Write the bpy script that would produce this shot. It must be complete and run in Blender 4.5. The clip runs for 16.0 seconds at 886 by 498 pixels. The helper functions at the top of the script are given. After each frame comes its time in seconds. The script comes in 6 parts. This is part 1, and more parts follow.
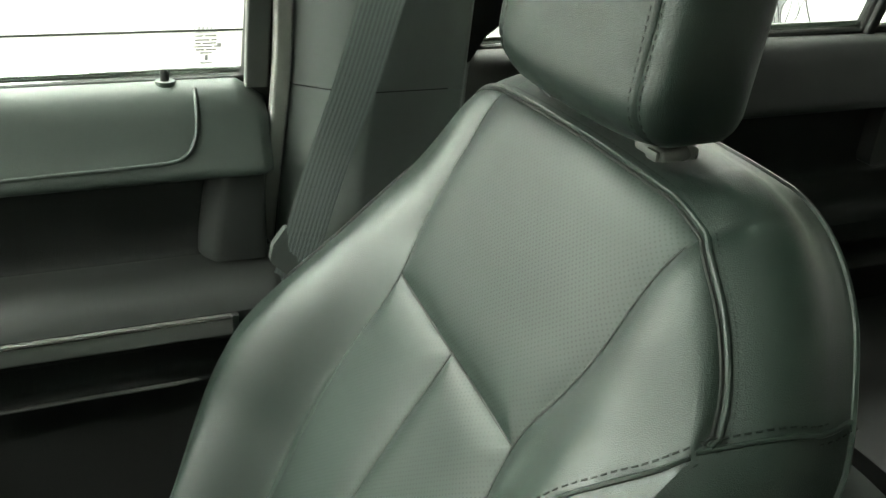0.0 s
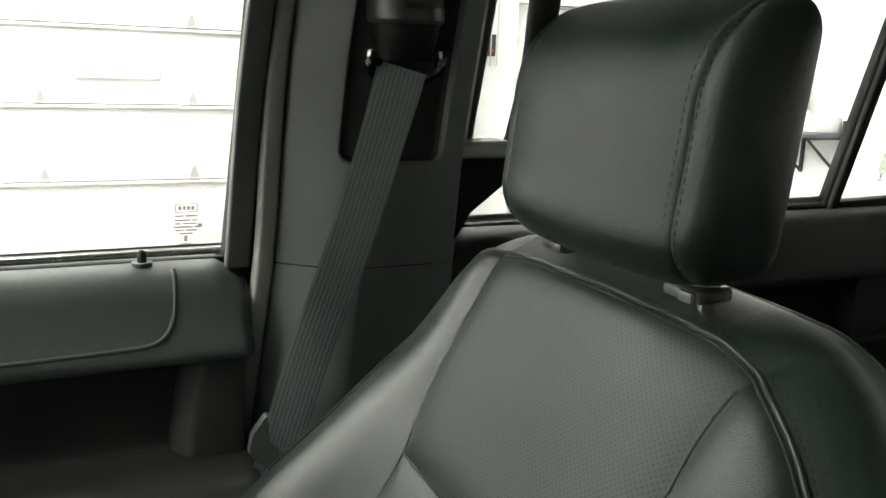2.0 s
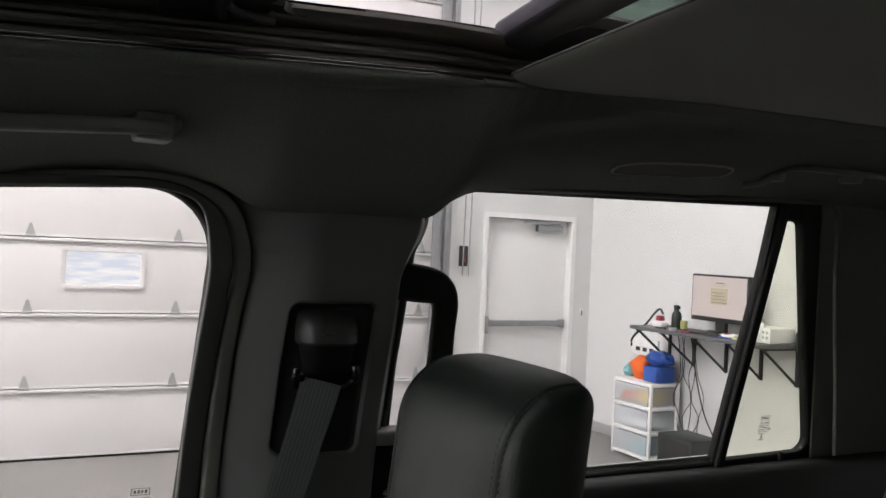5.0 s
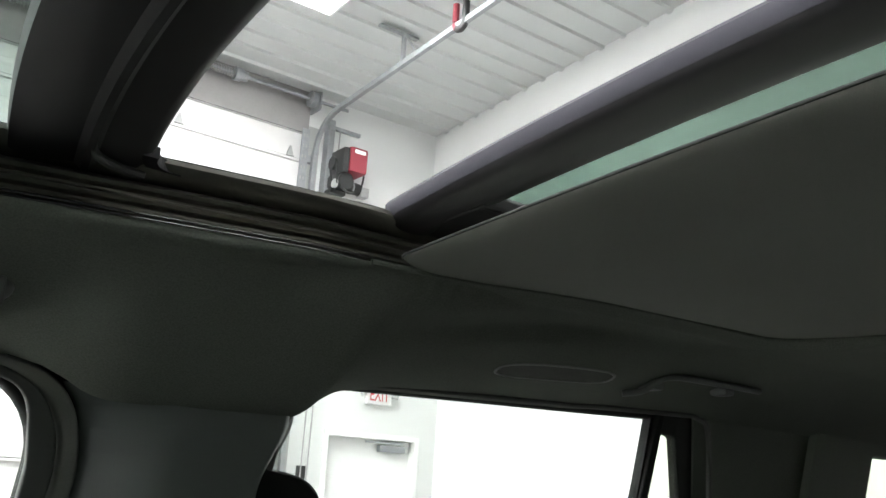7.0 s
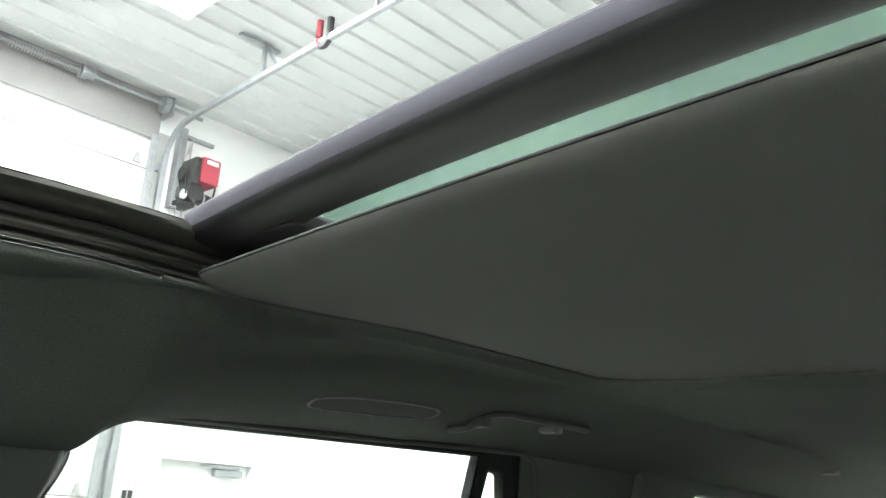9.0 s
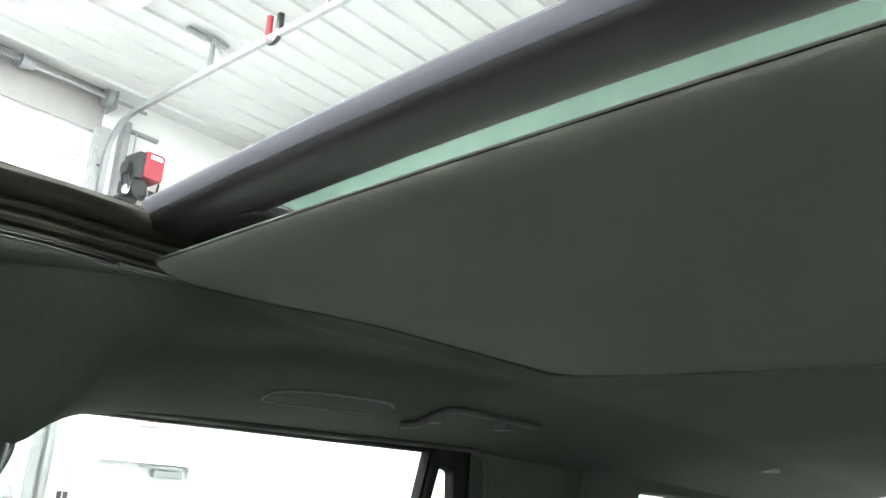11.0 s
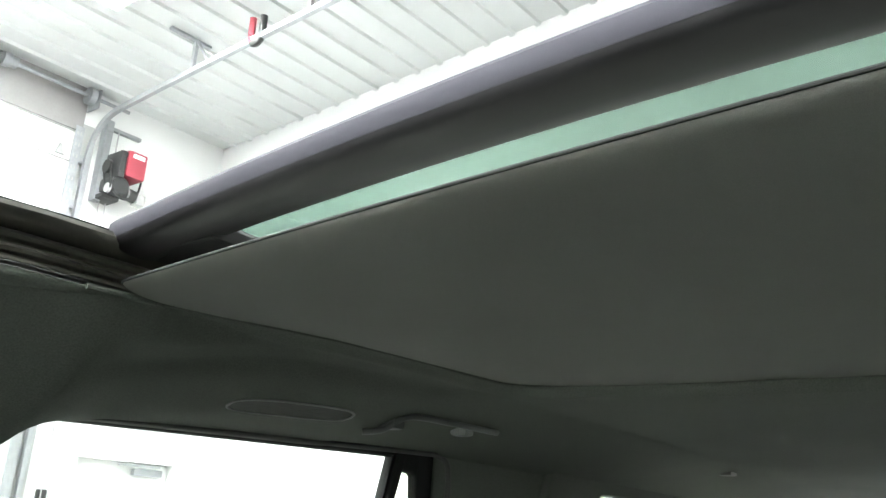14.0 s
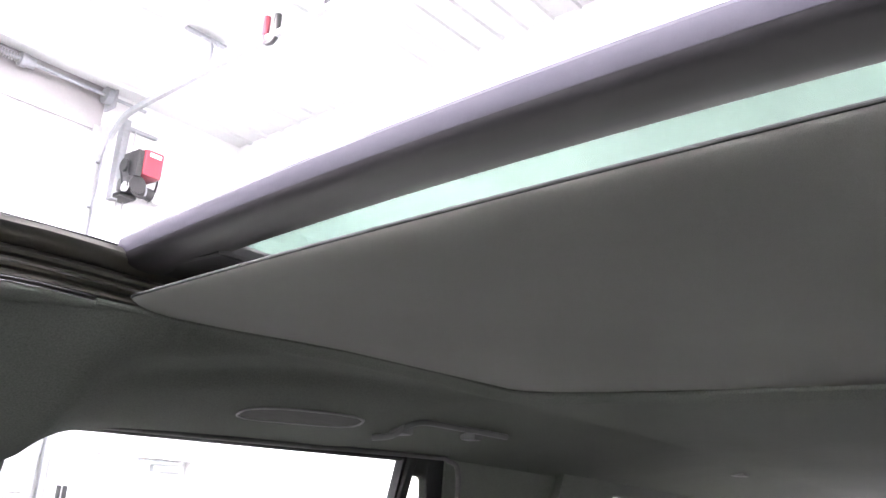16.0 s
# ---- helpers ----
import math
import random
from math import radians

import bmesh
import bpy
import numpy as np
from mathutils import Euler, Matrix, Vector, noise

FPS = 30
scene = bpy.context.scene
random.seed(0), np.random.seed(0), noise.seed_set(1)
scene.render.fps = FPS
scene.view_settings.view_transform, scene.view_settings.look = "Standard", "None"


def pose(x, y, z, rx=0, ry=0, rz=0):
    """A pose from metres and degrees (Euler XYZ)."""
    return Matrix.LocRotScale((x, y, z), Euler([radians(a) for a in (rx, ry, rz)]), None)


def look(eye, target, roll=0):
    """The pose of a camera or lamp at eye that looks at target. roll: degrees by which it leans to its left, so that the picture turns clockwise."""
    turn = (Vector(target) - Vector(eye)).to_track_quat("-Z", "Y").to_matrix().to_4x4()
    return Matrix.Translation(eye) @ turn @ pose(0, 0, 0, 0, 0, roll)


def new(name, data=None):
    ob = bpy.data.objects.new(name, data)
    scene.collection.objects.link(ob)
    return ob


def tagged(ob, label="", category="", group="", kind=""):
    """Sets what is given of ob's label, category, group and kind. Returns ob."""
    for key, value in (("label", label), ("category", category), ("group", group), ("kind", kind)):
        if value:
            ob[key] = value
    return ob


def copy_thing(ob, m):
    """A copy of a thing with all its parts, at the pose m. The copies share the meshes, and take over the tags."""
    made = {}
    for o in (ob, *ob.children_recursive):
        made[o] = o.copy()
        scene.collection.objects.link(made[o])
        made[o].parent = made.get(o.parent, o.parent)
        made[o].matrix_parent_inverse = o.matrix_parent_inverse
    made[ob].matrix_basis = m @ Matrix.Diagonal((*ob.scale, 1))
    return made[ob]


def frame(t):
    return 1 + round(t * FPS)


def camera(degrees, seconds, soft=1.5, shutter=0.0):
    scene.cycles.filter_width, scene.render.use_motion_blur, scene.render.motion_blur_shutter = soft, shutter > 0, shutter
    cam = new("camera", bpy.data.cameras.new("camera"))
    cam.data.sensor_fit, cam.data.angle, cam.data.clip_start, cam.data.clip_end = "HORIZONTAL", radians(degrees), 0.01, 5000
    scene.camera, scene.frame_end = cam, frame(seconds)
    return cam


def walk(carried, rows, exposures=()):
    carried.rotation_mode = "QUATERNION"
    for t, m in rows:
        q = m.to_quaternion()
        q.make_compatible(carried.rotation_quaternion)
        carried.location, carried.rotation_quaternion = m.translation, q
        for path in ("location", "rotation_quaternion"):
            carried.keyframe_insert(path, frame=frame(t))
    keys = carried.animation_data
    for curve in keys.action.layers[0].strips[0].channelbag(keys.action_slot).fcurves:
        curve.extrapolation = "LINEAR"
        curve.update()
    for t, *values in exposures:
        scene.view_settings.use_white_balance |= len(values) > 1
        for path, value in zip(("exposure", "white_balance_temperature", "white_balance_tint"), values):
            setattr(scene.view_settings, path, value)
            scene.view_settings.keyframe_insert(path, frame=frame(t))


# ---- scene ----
cam = camera(53.6, 16.0)

PATH = [
    (0, (-0.358, -0.262, 1.56), (0.348, 1.382, 0.668), 3.5),
    (0.5, (-0.407, -0.245, 1.524), (0.356, 1.48, 0.859), 3.5),
    (1, (-0.394, -0.227, 1.511), (0.415, 1.536, 1.022), 2.9),
    (1.5, (-0.384, -0.208, 1.503), (0.449, 1.549, 1.039), 2.4),
    (2, (-0.39, -0.215, 1.503), (0.47, 1.538, 1.069), 2.4),
    (2.5, (-0.391, -0.214, 1.503), (0.484, 1.539, 1.104), 2.4),
    (3, (-0.395, -0.242, 1.521), (0.488, 1.51, 1.133), 2.4),
    (3.5, (-0.393, -0.283, 1.559), (0.498, 1.47, 1.192), 2.6),
    (4, (-0.39, -0.291, 1.567), (0.51, 1.465, 1.242), 2.6),
    (4.5, (-0.394, -0.348, 1.61), (0.509, 1.42, 1.368), 2.7),
    (5, (-0.399, -0.432, 1.663), (0.496, 1.357, 1.658), 2.6),
    (5.2, (-0.396, -0.441, 1.671), (0.494, 1.348, 1.764), 2.6),
    (7.3, (-0.385, -0.298, 1.634), (0.793, 1.228, 2.163), 3.8),
    (7.5, (-0.381, -0.289, 1.632), (0.816, 1.22, 2.17), 3.9),
    (8, (-0.334, -0.293, 1.654), (0.936, 1.146, 2.217), 3.8),
    (8.5, (-0.306, -0.298, 1.665), (1.023, 1.083, 2.238), 3.8),
    (9, (-0.306, -0.29, 1.664), (1.067, 1.045, 2.243), 4.1),
    (9.5, (-0.313, -0.276, 1.656), (1.087, 1.029, 2.239), 4.2),
    (10, (-0.315, -0.283, 1.658), (1.105, 0.998, 2.243), 4.1),
    (12.5, (-0.311, -0.269, 1.643), (1.167, 0.939, 2.239), 4.0),
    (13, (-0.32, -0.274, 1.64), (1.159, 0.933, 2.235), 4.1),
    (13.5, (-0.34, -0.301, 1.64), (1.134, 0.912, 2.236), 3.9),
    (14, (-0.34, -0.344, 1.662), (1.135, 0.871, 2.252), 4.1),
    (14.5, (-0.325, -0.344, 1.675), (1.151, 0.872, 2.261), 4.1),
    (15, (-0.324, -0.33, 1.673), (1.147, 0.894, 2.255), 4.0),
    (15.5, (-0.323, -0.325, 1.671), (1.141, 0.909, 2.249), 3.9),
    (16, (-0.344, -0.362, 1.678), (1.111, 0.884, 2.253), 4.1),
]
EXPOSURES = [(0, 1.82, 6750, -5), (0.6, 1.45, 6750, -2), (1.2, 0.95, 6750, 4), (3.5, 0.72, 6700, 10), (4.4, 0.03, 6600, 17), (5, -0.33, 6550, 19), (5.4, -0.33, 6550, 19), (7.3, 0.75, 6250, 4), (9, 1.3, 6200, 1), (12.4, 1.6, 6200, 2), (13.8, 1.48, 6200, 3), (14.5, 1.56, 6200, 4), (15, 1.8, 6250, 8), (16, 2.15, 6150, 24)]
walk(cam, [(t, look(e, g, r)) for t, e, g, r in PATH], EXPOSURES)

# ---------------------------------------------------------------- world and lights
world = bpy.data.worlds.new("hall_surround")
scene.world = world
world.use_nodes = True
_bg = world.node_tree.nodes["Background"]
_bg.inputs[0].default_value = (0.9, 0.95, 1.0, 1)
_bg.inputs[1].default_value = 0.05
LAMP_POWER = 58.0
# unseen fill lamps added besides the one over the wall doors: plan places
FILL_LAMPS = [(3.4, -2.0), (-0.6, 4.6), (-4.8, -1.3)] + [(lx, ly) for lx in (-2.8, -4.8, -6.8) for ly in (0.9, 2.9, 4.9)]

# ---------------------------------------------------------------- materials
def material(name, base, rough=0.5, metal=0.0, spec=0.5, grain=0.0, grain_scale=900.0, bump=0.0, bump_scale=900.0,
             stain=0.0, stain_scale=6.0, coat=0.0, kind="noise"):
    m = bpy.data.materials.new(name)
    m.use_nodes = True
    nt = m.node_tree
    p = nt.nodes["Principled BSDF"]
    p.inputs["Base Color"].default_value = (*base, 1)
    p.inputs["Roughness"].default_value = rough
    p.inputs["Metallic"].default_value = metal
    p.inputs["Specular IOR Level"].default_value = spec
    p.inputs["Coat Weight"].default_value = coat
    co = nt.nodes.new("ShaderNodeTexCoord")
    def noise_tex(scale, detail=3.0):
        n = nt.nodes.new("ShaderNodeTexNoise")
        n.inputs["Scale"].default_value = scale
        n.inputs["Detail"].default_value = detail
        nt.links.new(co.outputs["Object"], n.inputs["Vector"])
        return n
    col = None
    if grain or stain:
        mix = nt.nodes.new("ShaderNodeMix")
        mix.data_type = "RGBA"
        mix.blend_type = "MULTIPLY"
        mix.inputs[0].default_value = 1.0
        mix.inputs[6].default_value = (*base, 1)
        a, b = noise_tex(grain_scale, 2.0), noise_tex(stain_scale, 4.0)
        ra = nt.nodes.new("ShaderNodeMapRange")
        ra.inputs[3].default_value, ra.inputs[4].default_value = 1 - grain, 1 + grain
        rb = nt.nodes.new("ShaderNodeMapRange")
        rb.inputs[1].default_value, rb.inputs[2].default_value = 0.3, 0.7
        rb.inputs[3].default_value, rb.inputs[4].default_value = 1 - stain, 1 + stain * 0.4
        nt.links.new(a.outputs[0], ra.inputs[0])
        nt.links.new(b.outputs[0], rb.inputs[0])
        mul = nt.nodes.new("ShaderNodeMath")
        mul.operation = "MULTIPLY"
        nt.links.new(ra.outputs[0], mul.inputs[0])
        nt.links.new(rb.outputs[0], mul.inputs[1])
        nt.links.new(mul.outputs[0], mix.inputs[7])
        nt.links.new(mix.outputs[2], p.inputs["Base Color"])
        rr = nt.nodes.new("ShaderNodeMapRange")
        rr.inputs[3].default_value, rr.inputs[4].default_value = max(0, rough - 0.07), min(1, rough + 0.07)
        nt.links.new(b.outputs[0], rr.inputs[0])
        nt.links.new(rr.outputs[0], p.inputs["Roughness"])
    if bump:
        if kind == "noise":
            h = noise_tex(bump_scale, 2.0).outputs[0]
        else:
            v = nt.nodes.new("ShaderNodeTexVoronoi")
            v.inputs["Scale"].default_value = bump_scale
            nt.links.new(co.outputs["Object"], v.inputs["Vector"])
            h = v.outputs[0]
        bn = nt.nodes.new("ShaderNodeBump")
        bn.inputs["Strength"].default_value = bump
        bn.inputs["Distance"].default_value = 0.0012
        nt.links.new(h, bn.inputs["Height"])
        nt.links.new(bn.outputs[0], p.inputs["Normal"])
    return m


def pane(name, tint, gloss=0.02):
    """Thin clear pane: lets light straight through with a tint, and reflects a little."""
    m = bpy.data.materials.new(name)
    m.use_nodes = True
    nt = m.node_tree
    nt.nodes.remove(nt.nodes["Principled BSDF"])
    out = nt.nodes["Material Output"]
    tr = nt.nodes.new("ShaderNodeBsdfTransparent")
    tr.inputs[0].default_value = (*tint, 1)
    gl = nt.nodes.new("ShaderNodeBsdfGlossy")
    gl.inputs["Roughness"].default_value = 0.02
    lw = nt.nodes.new("ShaderNodeLayerWeight")
    pw = nt.nodes.new("ShaderNodeMath")
    pw.operation = "POWER"
    pw.inputs[1].default_value = 5.0
    nt.links.new(lw.outputs["Facing"], pw.inputs[0])
    fr = nt.nodes.new("ShaderNodeMapRange")
    fr.inputs[3].default_value, fr.inputs[4].default_value = gloss, 0.6
    nt.links.new(pw.outputs[0], fr.inputs[0])
    mx = nt.nodes.new("ShaderNodeMixShader")
    nt.links.new(fr.outputs[0], mx.inputs[0])
    nt.links.new(tr.outputs[0], mx.inputs[1])
    nt.links.new(gl.outputs[0], mx.inputs[2])
    nt.links.new(mx.outputs[0], out.inputs[0])
    return m


def glow(name, colour, strength, base=0.8):
    m = bpy.data.materials.new(name)
    m.use_nodes = True
    p = m.node_tree.nodes["Principled BSDF"]
    p.inputs["Base Color"].default_value = (base, base, base, 1)
    p.inputs["Emission Color"].default_value = (*colour, 1)
    p.inputs["Emission Strength"].default_value = strength
    return m


def hazy(name, tint, white):
    """Milky see-through plastic."""
    m = pane(name, tint)
    nt = m.node_tree
    out = nt.nodes["Material Output"]
    first = out.inputs[0].links[0].from_socket
    df = nt.nodes.new("ShaderNodeBsdfDiffuse")
    df.inputs[0].default_value = (0.85, 0.87, 0.9, 1)
    mx = nt.nodes.new("ShaderNodeMixShader")
    mx.inputs[0].default_value = white
    nt.links.new(first, mx.inputs[1])
    nt.links.new(df.outputs[0], mx.inputs[2])
    nt.links.new(mx.outputs[0], out.inputs[0])
    return m


def perforated(name, base, rough):
    """Leather with staggered rows of tiny punched holes."""
    m = material(name, base, rough, bump=0.09, bump_scale=1150, kind="voronoi")
    nt = m.node_tree
    p = nt.nodes["Principled BSDF"]
    uv = nt.nodes.new("ShaderNodeUVMap")
    sc = nt.nodes.new("ShaderNodeVectorMath")
    sc.operation = "SCALE"
    sc.inputs["Scale"].default_value = 1 / 0.0037
    turn = nt.nodes.new("ShaderNodeVectorRotate")
    turn.inputs["Angle"].default_value = radians(45)
    nt.links.new(uv.outputs[0], turn.inputs["Vector"])
    nt.links.new(turn.outputs[0], sc.inputs[0])
    fr = nt.nodes.new("ShaderNodeVectorMath")
    fr.operation = "FRACTION"
    nt.links.new(sc.outputs[0], fr.inputs[0])
    ds = nt.nodes.new("ShaderNodeVectorMath")
    ds.operation = "DISTANCE"
    ds.inputs[1].default_value = (0.5, 0.5, 0)
    nt.links.new(fr.outputs[0], ds.inputs[0])
    rg = nt.nodes.new("ShaderNodeMapRange")
    rg.inputs[1].default_value, rg.inputs[2].default_value = 0.14, 0.27
    nt.links.new(ds.outputs["Value"], rg.inputs[0])
    mix = nt.nodes.new("ShaderNodeMix")
    mix.data_type = "RGBA"
    mix.inputs[6].default_value = (base[0] * 0.6, base[1] * 0.6, base[2] * 0.6, 1)
    mix.inputs[7].default_value = (*base, 1)
    nt.links.new(rg.outputs[0], mix.inputs[0])
    nt.links.new(mix.outputs[2], p.inputs["Base Color"])
    sp = nt.nodes.new("ShaderNodeMath")
    sp.operation = "MULTIPLY_ADD"
    sp.inputs[1].default_value = 0.13
    sp.inputs[2].default_value = 0.23
    nt.links.new(rg.outputs[0], sp.inputs[0])
    nt.links.new(sp.outputs[0], p.inputs["Specular IOR Level"])
    return m


def webbing(name, base):
    """Woven belt: fine ribs along the strap and a tight cross weave."""
    m = material(name, base, 0.62, spec=0.35)
    nt = m.node_tree
    p = nt.nodes["Principled BSDF"]
    uv = nt.nodes.new("ShaderNodeUVMap")
    w1 = nt.nodes.new("ShaderNodeTexWave")
    w1.inputs["Scale"].default_value = 6.5
    w1.bands_direction = "X"
    w2 = nt.nodes.new("ShaderNodeTexWave")
    w2.inputs["Scale"].default_value = 26
    w2.inputs["Distortion"].default_value = 4.0
    w2.inputs["Detail Scale"].default_value = 3.0
    w2.bands_direction = "DIAGONAL"
    for w in (w1, w2):
        nt.links.new(uv.outputs[0], w.inputs["Vector"])
    ad = nt.nodes.new("ShaderNodeMath")
    ad.operation = "ADD"
    nt.links.new(w1.outputs["Fac"], ad.inputs[0])
    nt.links.new(w2.outputs["Fac"], ad.inputs[1])
    bn = nt.nodes.new("ShaderNodeBump")
    bn.inputs["Strength"].default_value = 0.45
    bn.inputs["Distance"].default_value = 0.0015
    nt.links.new(ad.outputs[0], bn.inputs["Height"])
    nt.links.new(bn.outputs[0], p.inputs["Normal"])
    rg = nt.nodes.new("ShaderNodeMapRange")
    rg.inputs[2].default_value = 2.0
    rg.inputs[3].default_value, rg.inputs[4].default_value = 0.72, 1.22
    nt.links.new(ad.outputs[0], rg.inputs[0])
    mix = nt.nodes.new("ShaderNodeMix")
    mix.data_type = "RGBA"
    mix.blend_type = "MULTIPLY"
    mix.inputs[0].default_value = 1
    mix.inputs[6].default_value = (*base, 1)
    nt.links.new(rg.outputs[0], mix.inputs[7])
    nt.links.new(mix.outputs[2], p.inputs["Base Color"])
    return m


LEATHER = material("black_leather", (0.0102, 0.0158, 0.0128), 0.40, spec=0.42, grain=0.08, grain_scale=300, bump=0.24, bump_scale=1150, kind="voronoi", stain=0.10, stain_scale=9)
PERFORATED = perforated("perforated_leather", (0.0102, 0.0158, 0.0128), 0.50)
THREAD = material("black_thread", (0.005, 0.0055, 0.005), 0.6, spec=0.2)
PILLAR = material("grained_pillar_plastic", (0.115, 0.130, 0.121), 0.44, spec=0.6, grain=0.12, grain_scale=1200, bump=0.28, bump_scale=1300, stain=0.08, stain_scale=5)
PLASTIC = material("grained_plastic", (0.080, 0.092, 0.085), 0.55, spec=0.4, grain=0.12, grain_scale=1200, bump=0.28, bump_scale=1300, stain=0.08, stain_scale=5)
DOOR_TRIM = material("grained_door_plastic", (0.045, 0.057, 0.050), 0.52, spec=0.45, grain=0.12, grain_scale=1200, bump=0.3, bump_scale=1300, stain=0.08, stain_scale=5)
PLASTIC_DARK = material("black_plastic", (0.011, 0.0115, 0.011), 0.62, spec=0.18, grain=0.12, grain_scale=1200, bump=0.25, bump_scale=1300)
PLASTIC_GLOSS = material("gloss_black_plastic", (0.060, 0.062, 0.058), 0.34, spec=0.6, grain=0.05)
RUBBER = material("black_rubber", (0.014, 0.015, 0.014), 0.7, spec=0.22, grain=0.1, bump=0.15, bump_scale=800)
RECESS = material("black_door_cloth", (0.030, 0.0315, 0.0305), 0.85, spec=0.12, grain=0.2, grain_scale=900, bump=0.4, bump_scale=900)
PLASTIC_MID = material("dark_grained_plastic", (0.034, 0.0372, 0.0350), 0.5, spec=0.4, grain=0.12, grain_scale=1200, bump=0.28, bump_scale=1300)
SEAL_GREY = material("grey_weatherstrip", (0.225, 0.23, 0.21), 0.6, grain=0.15, grain_scale=600, bump=0.2)
SHADE = material("shade_fabric", (0.262, 0.268, 0.240), 0.9, spec=0.2, grain=0.2, grain_scale=1500, bump=0.4, bump_scale=1600, stain=0.08, stain_scale=3)
HANDLE = material("grey_handle_plastic", (0.17, 0.18, 0.17), 0.4, spec=0.5, grain=0.08, bump=0.15, bump_scale=1300)
RIM = material("pale_lamp_rim", (0.30, 0.31, 0.29), 0.45, grain=0.05)
LOOP = material("glossy_black_loop", (0.006, 0.006, 0.006), 0.22, spec=0.5, grain=0.05)
GUIDE = material("satin_grey_guide", (0.10, 0.105, 0.10), 0.28, spec=0.6, grain=0.05)
SASH = material("satin_grey_sash", (0.085, 0.090, 0.084), 0.5, spec=0.4, grain=0.12, grain_scale=1200, bump=0.2, bump_scale=1300)
SEAL_DARK = material("dark_weatherstrip", (0.085, 0.088, 0.080), 0.6, grain=0.15, grain_scale=600, bump=0.2)
REAR_TRIM = material("black_grained_trim", (0.019, 0.0205, 0.0195), 0.55, spec=0.35, grain=0.12, grain_scale=1200, bump=0.28, bump_scale=1300)
RAIL_METAL = material("dark_anodised_rail", (0.17, 0.165, 0.145), 0.36, metal=0.75, grain=0.08, grain_scale=300)
PLASTIC_SHEEN = material("satin_black_plastic", (0.055, 0.058, 0.056), 0.32, grain=0.06, bump=0.1, bump_scale=1300)
FABRIC = material("black_headliner_fabric", (0.160, 0.174, 0.148), 0.95, spec=0.15, grain=0.35, grain_scale=520, bump=0.6, bump_scale=900, stain=0.14, stain_scale=3)
CARPET = material("black_carpet", (0.012, 0.012, 0.012), 0.95, spec=0.1, grain=0.3, grain_scale=700, bump=0.8, bump_scale=600)
BELT = webbing("black_webbing", (0.205, 0.235, 0.228))
CHROME = material("satin_chrome", (0.75, 0.75, 0.74), 0.18, metal=1.0, grain=0.03)
TRIM = material("pewter_trim", (0.24, 0.25, 0.235), 0.25, metal=0.6, grain=0.05)
GLASS = pane("side_glass", (0.97, 0.985, 0.97))
GLASS_REAR = pane("privacy_side_glass", (0.90, 0.925, 0.85))
GLASS_ROOF = pane("green_roof_glass", (0.40, 0.485, 0.44))
GLASS_CLEAR = pane("dark_roof_glass", (0.36, 0.42, 0.39))
FRIT = material("black_glass_border", (0.017, 0.016, 0.017), 0.45, spec=0.28, grain=0.05)
EDGE = material("roof_panel_edge", (0.048, 0.046, 0.056), 0.8, spec=0.15, grain=0.05)
PAINT = material("dark_car_paint", (0.02, 0.021, 0.021), 0.2, coat=0.6, grain=0.03)
INK = hazy("etched_mark", (0.50, 0.50, 0.475), 0.3)
INK_PALE = hazy("pale_etched_mark", (0.72, 0.72, 0.66), 0.3)
# brighter white for the unseen walls, so that they bounce more light
WALL_BOUNCE = material("bounce_white_wall", (0.86, 0.86, 0.85), 0.6, grain=0.02, grain_scale=80, stain=0.03, stain_scale=1.2)
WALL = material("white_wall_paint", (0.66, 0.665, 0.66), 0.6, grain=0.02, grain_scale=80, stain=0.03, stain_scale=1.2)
CEILING = material("white_ribbed_metal", (0.52, 0.535, 0.53), 0.45, grain=0.02, grain_scale=50, stain=0.03, stain_scale=1.5)
SECTION = material("white_door_panel", (0.63, 0.615, 0.612), 0.45, grain=0.02, grain_scale=200, bump=0.12, bump_scale=180, stain=0.05, stain_scale=2)
DOORPAINT = material("white_door_paint", (0.78, 0.78, 0.775), 0.4, grain=0.02, grain_scale=60, stain=0.03, stain_scale=2)
LINTEL = material("grey_lintel", (0.25, 0.24, 0.24), 0.7, grain=0.06, grain_scale=60, stain=0.15, stain_scale=2)
CONCRETE = material("grey_epoxy_floor", (0.19, 0.18, 0.175), 0.38, grain=0.1, grain_scale=120, stain=0.15, stain_scale=1.5, bump=0.05, bump_scale=60)
GALV = material("galvanised_steel", (0.33, 0.34, 0.352), 0.42, metal=0.65, grain=0.12, grain_scale=40, stain=0.15, stain_scale=12)
HINGE = material("grey_hinge_steel", (0.36, 0.36, 0.355), 0.5, metal=0.3, grain=0.1, grain_scale=80)
BLACKSTEEL = material("black_steel", (0.02, 0.02, 0.02), 0.5, grain=0.1)
RED = material("red_plastic", (0.24, 0.035, 0.05), 0.4, grain=0.05)
REDINK = material("red_letter", (0.42, 0.008, 0.018), 0.5)
WHITEPLASTIC = material("white_plastic", (0.80, 0.80, 0.80), 0.4, grain=0.03)
GREYPLASTIC = material("grey_plastic", (0.35, 0.35, 0.35), 0.45, grain=0.05)
CLEARPLASTIC = hazy("milky_drawer_plastic", (0.93, 0.95, 0.97), 0.32)
BLUE = material("blue_plastic", (0.03, 0.09, 0.36), 0.4, grain=0.08)
ORANGE = material("orange_cloth", (0.75, 0.13, 0.02), 0.8, grain=0.15, grain_scale=60, bump=0.5, bump_scale=60)
YELLOW = material("yellow_cloth", (0.75, 0.52, 0.06), 0.7, grain=0.1)
TEAL = material("teal_cloth", (0.20, 0.42, 0.45), 0.8, grain=0.1)
LIME = material("lime_plastic", (0.42, 0.43, 0.17), 0.45, grain=0.05)
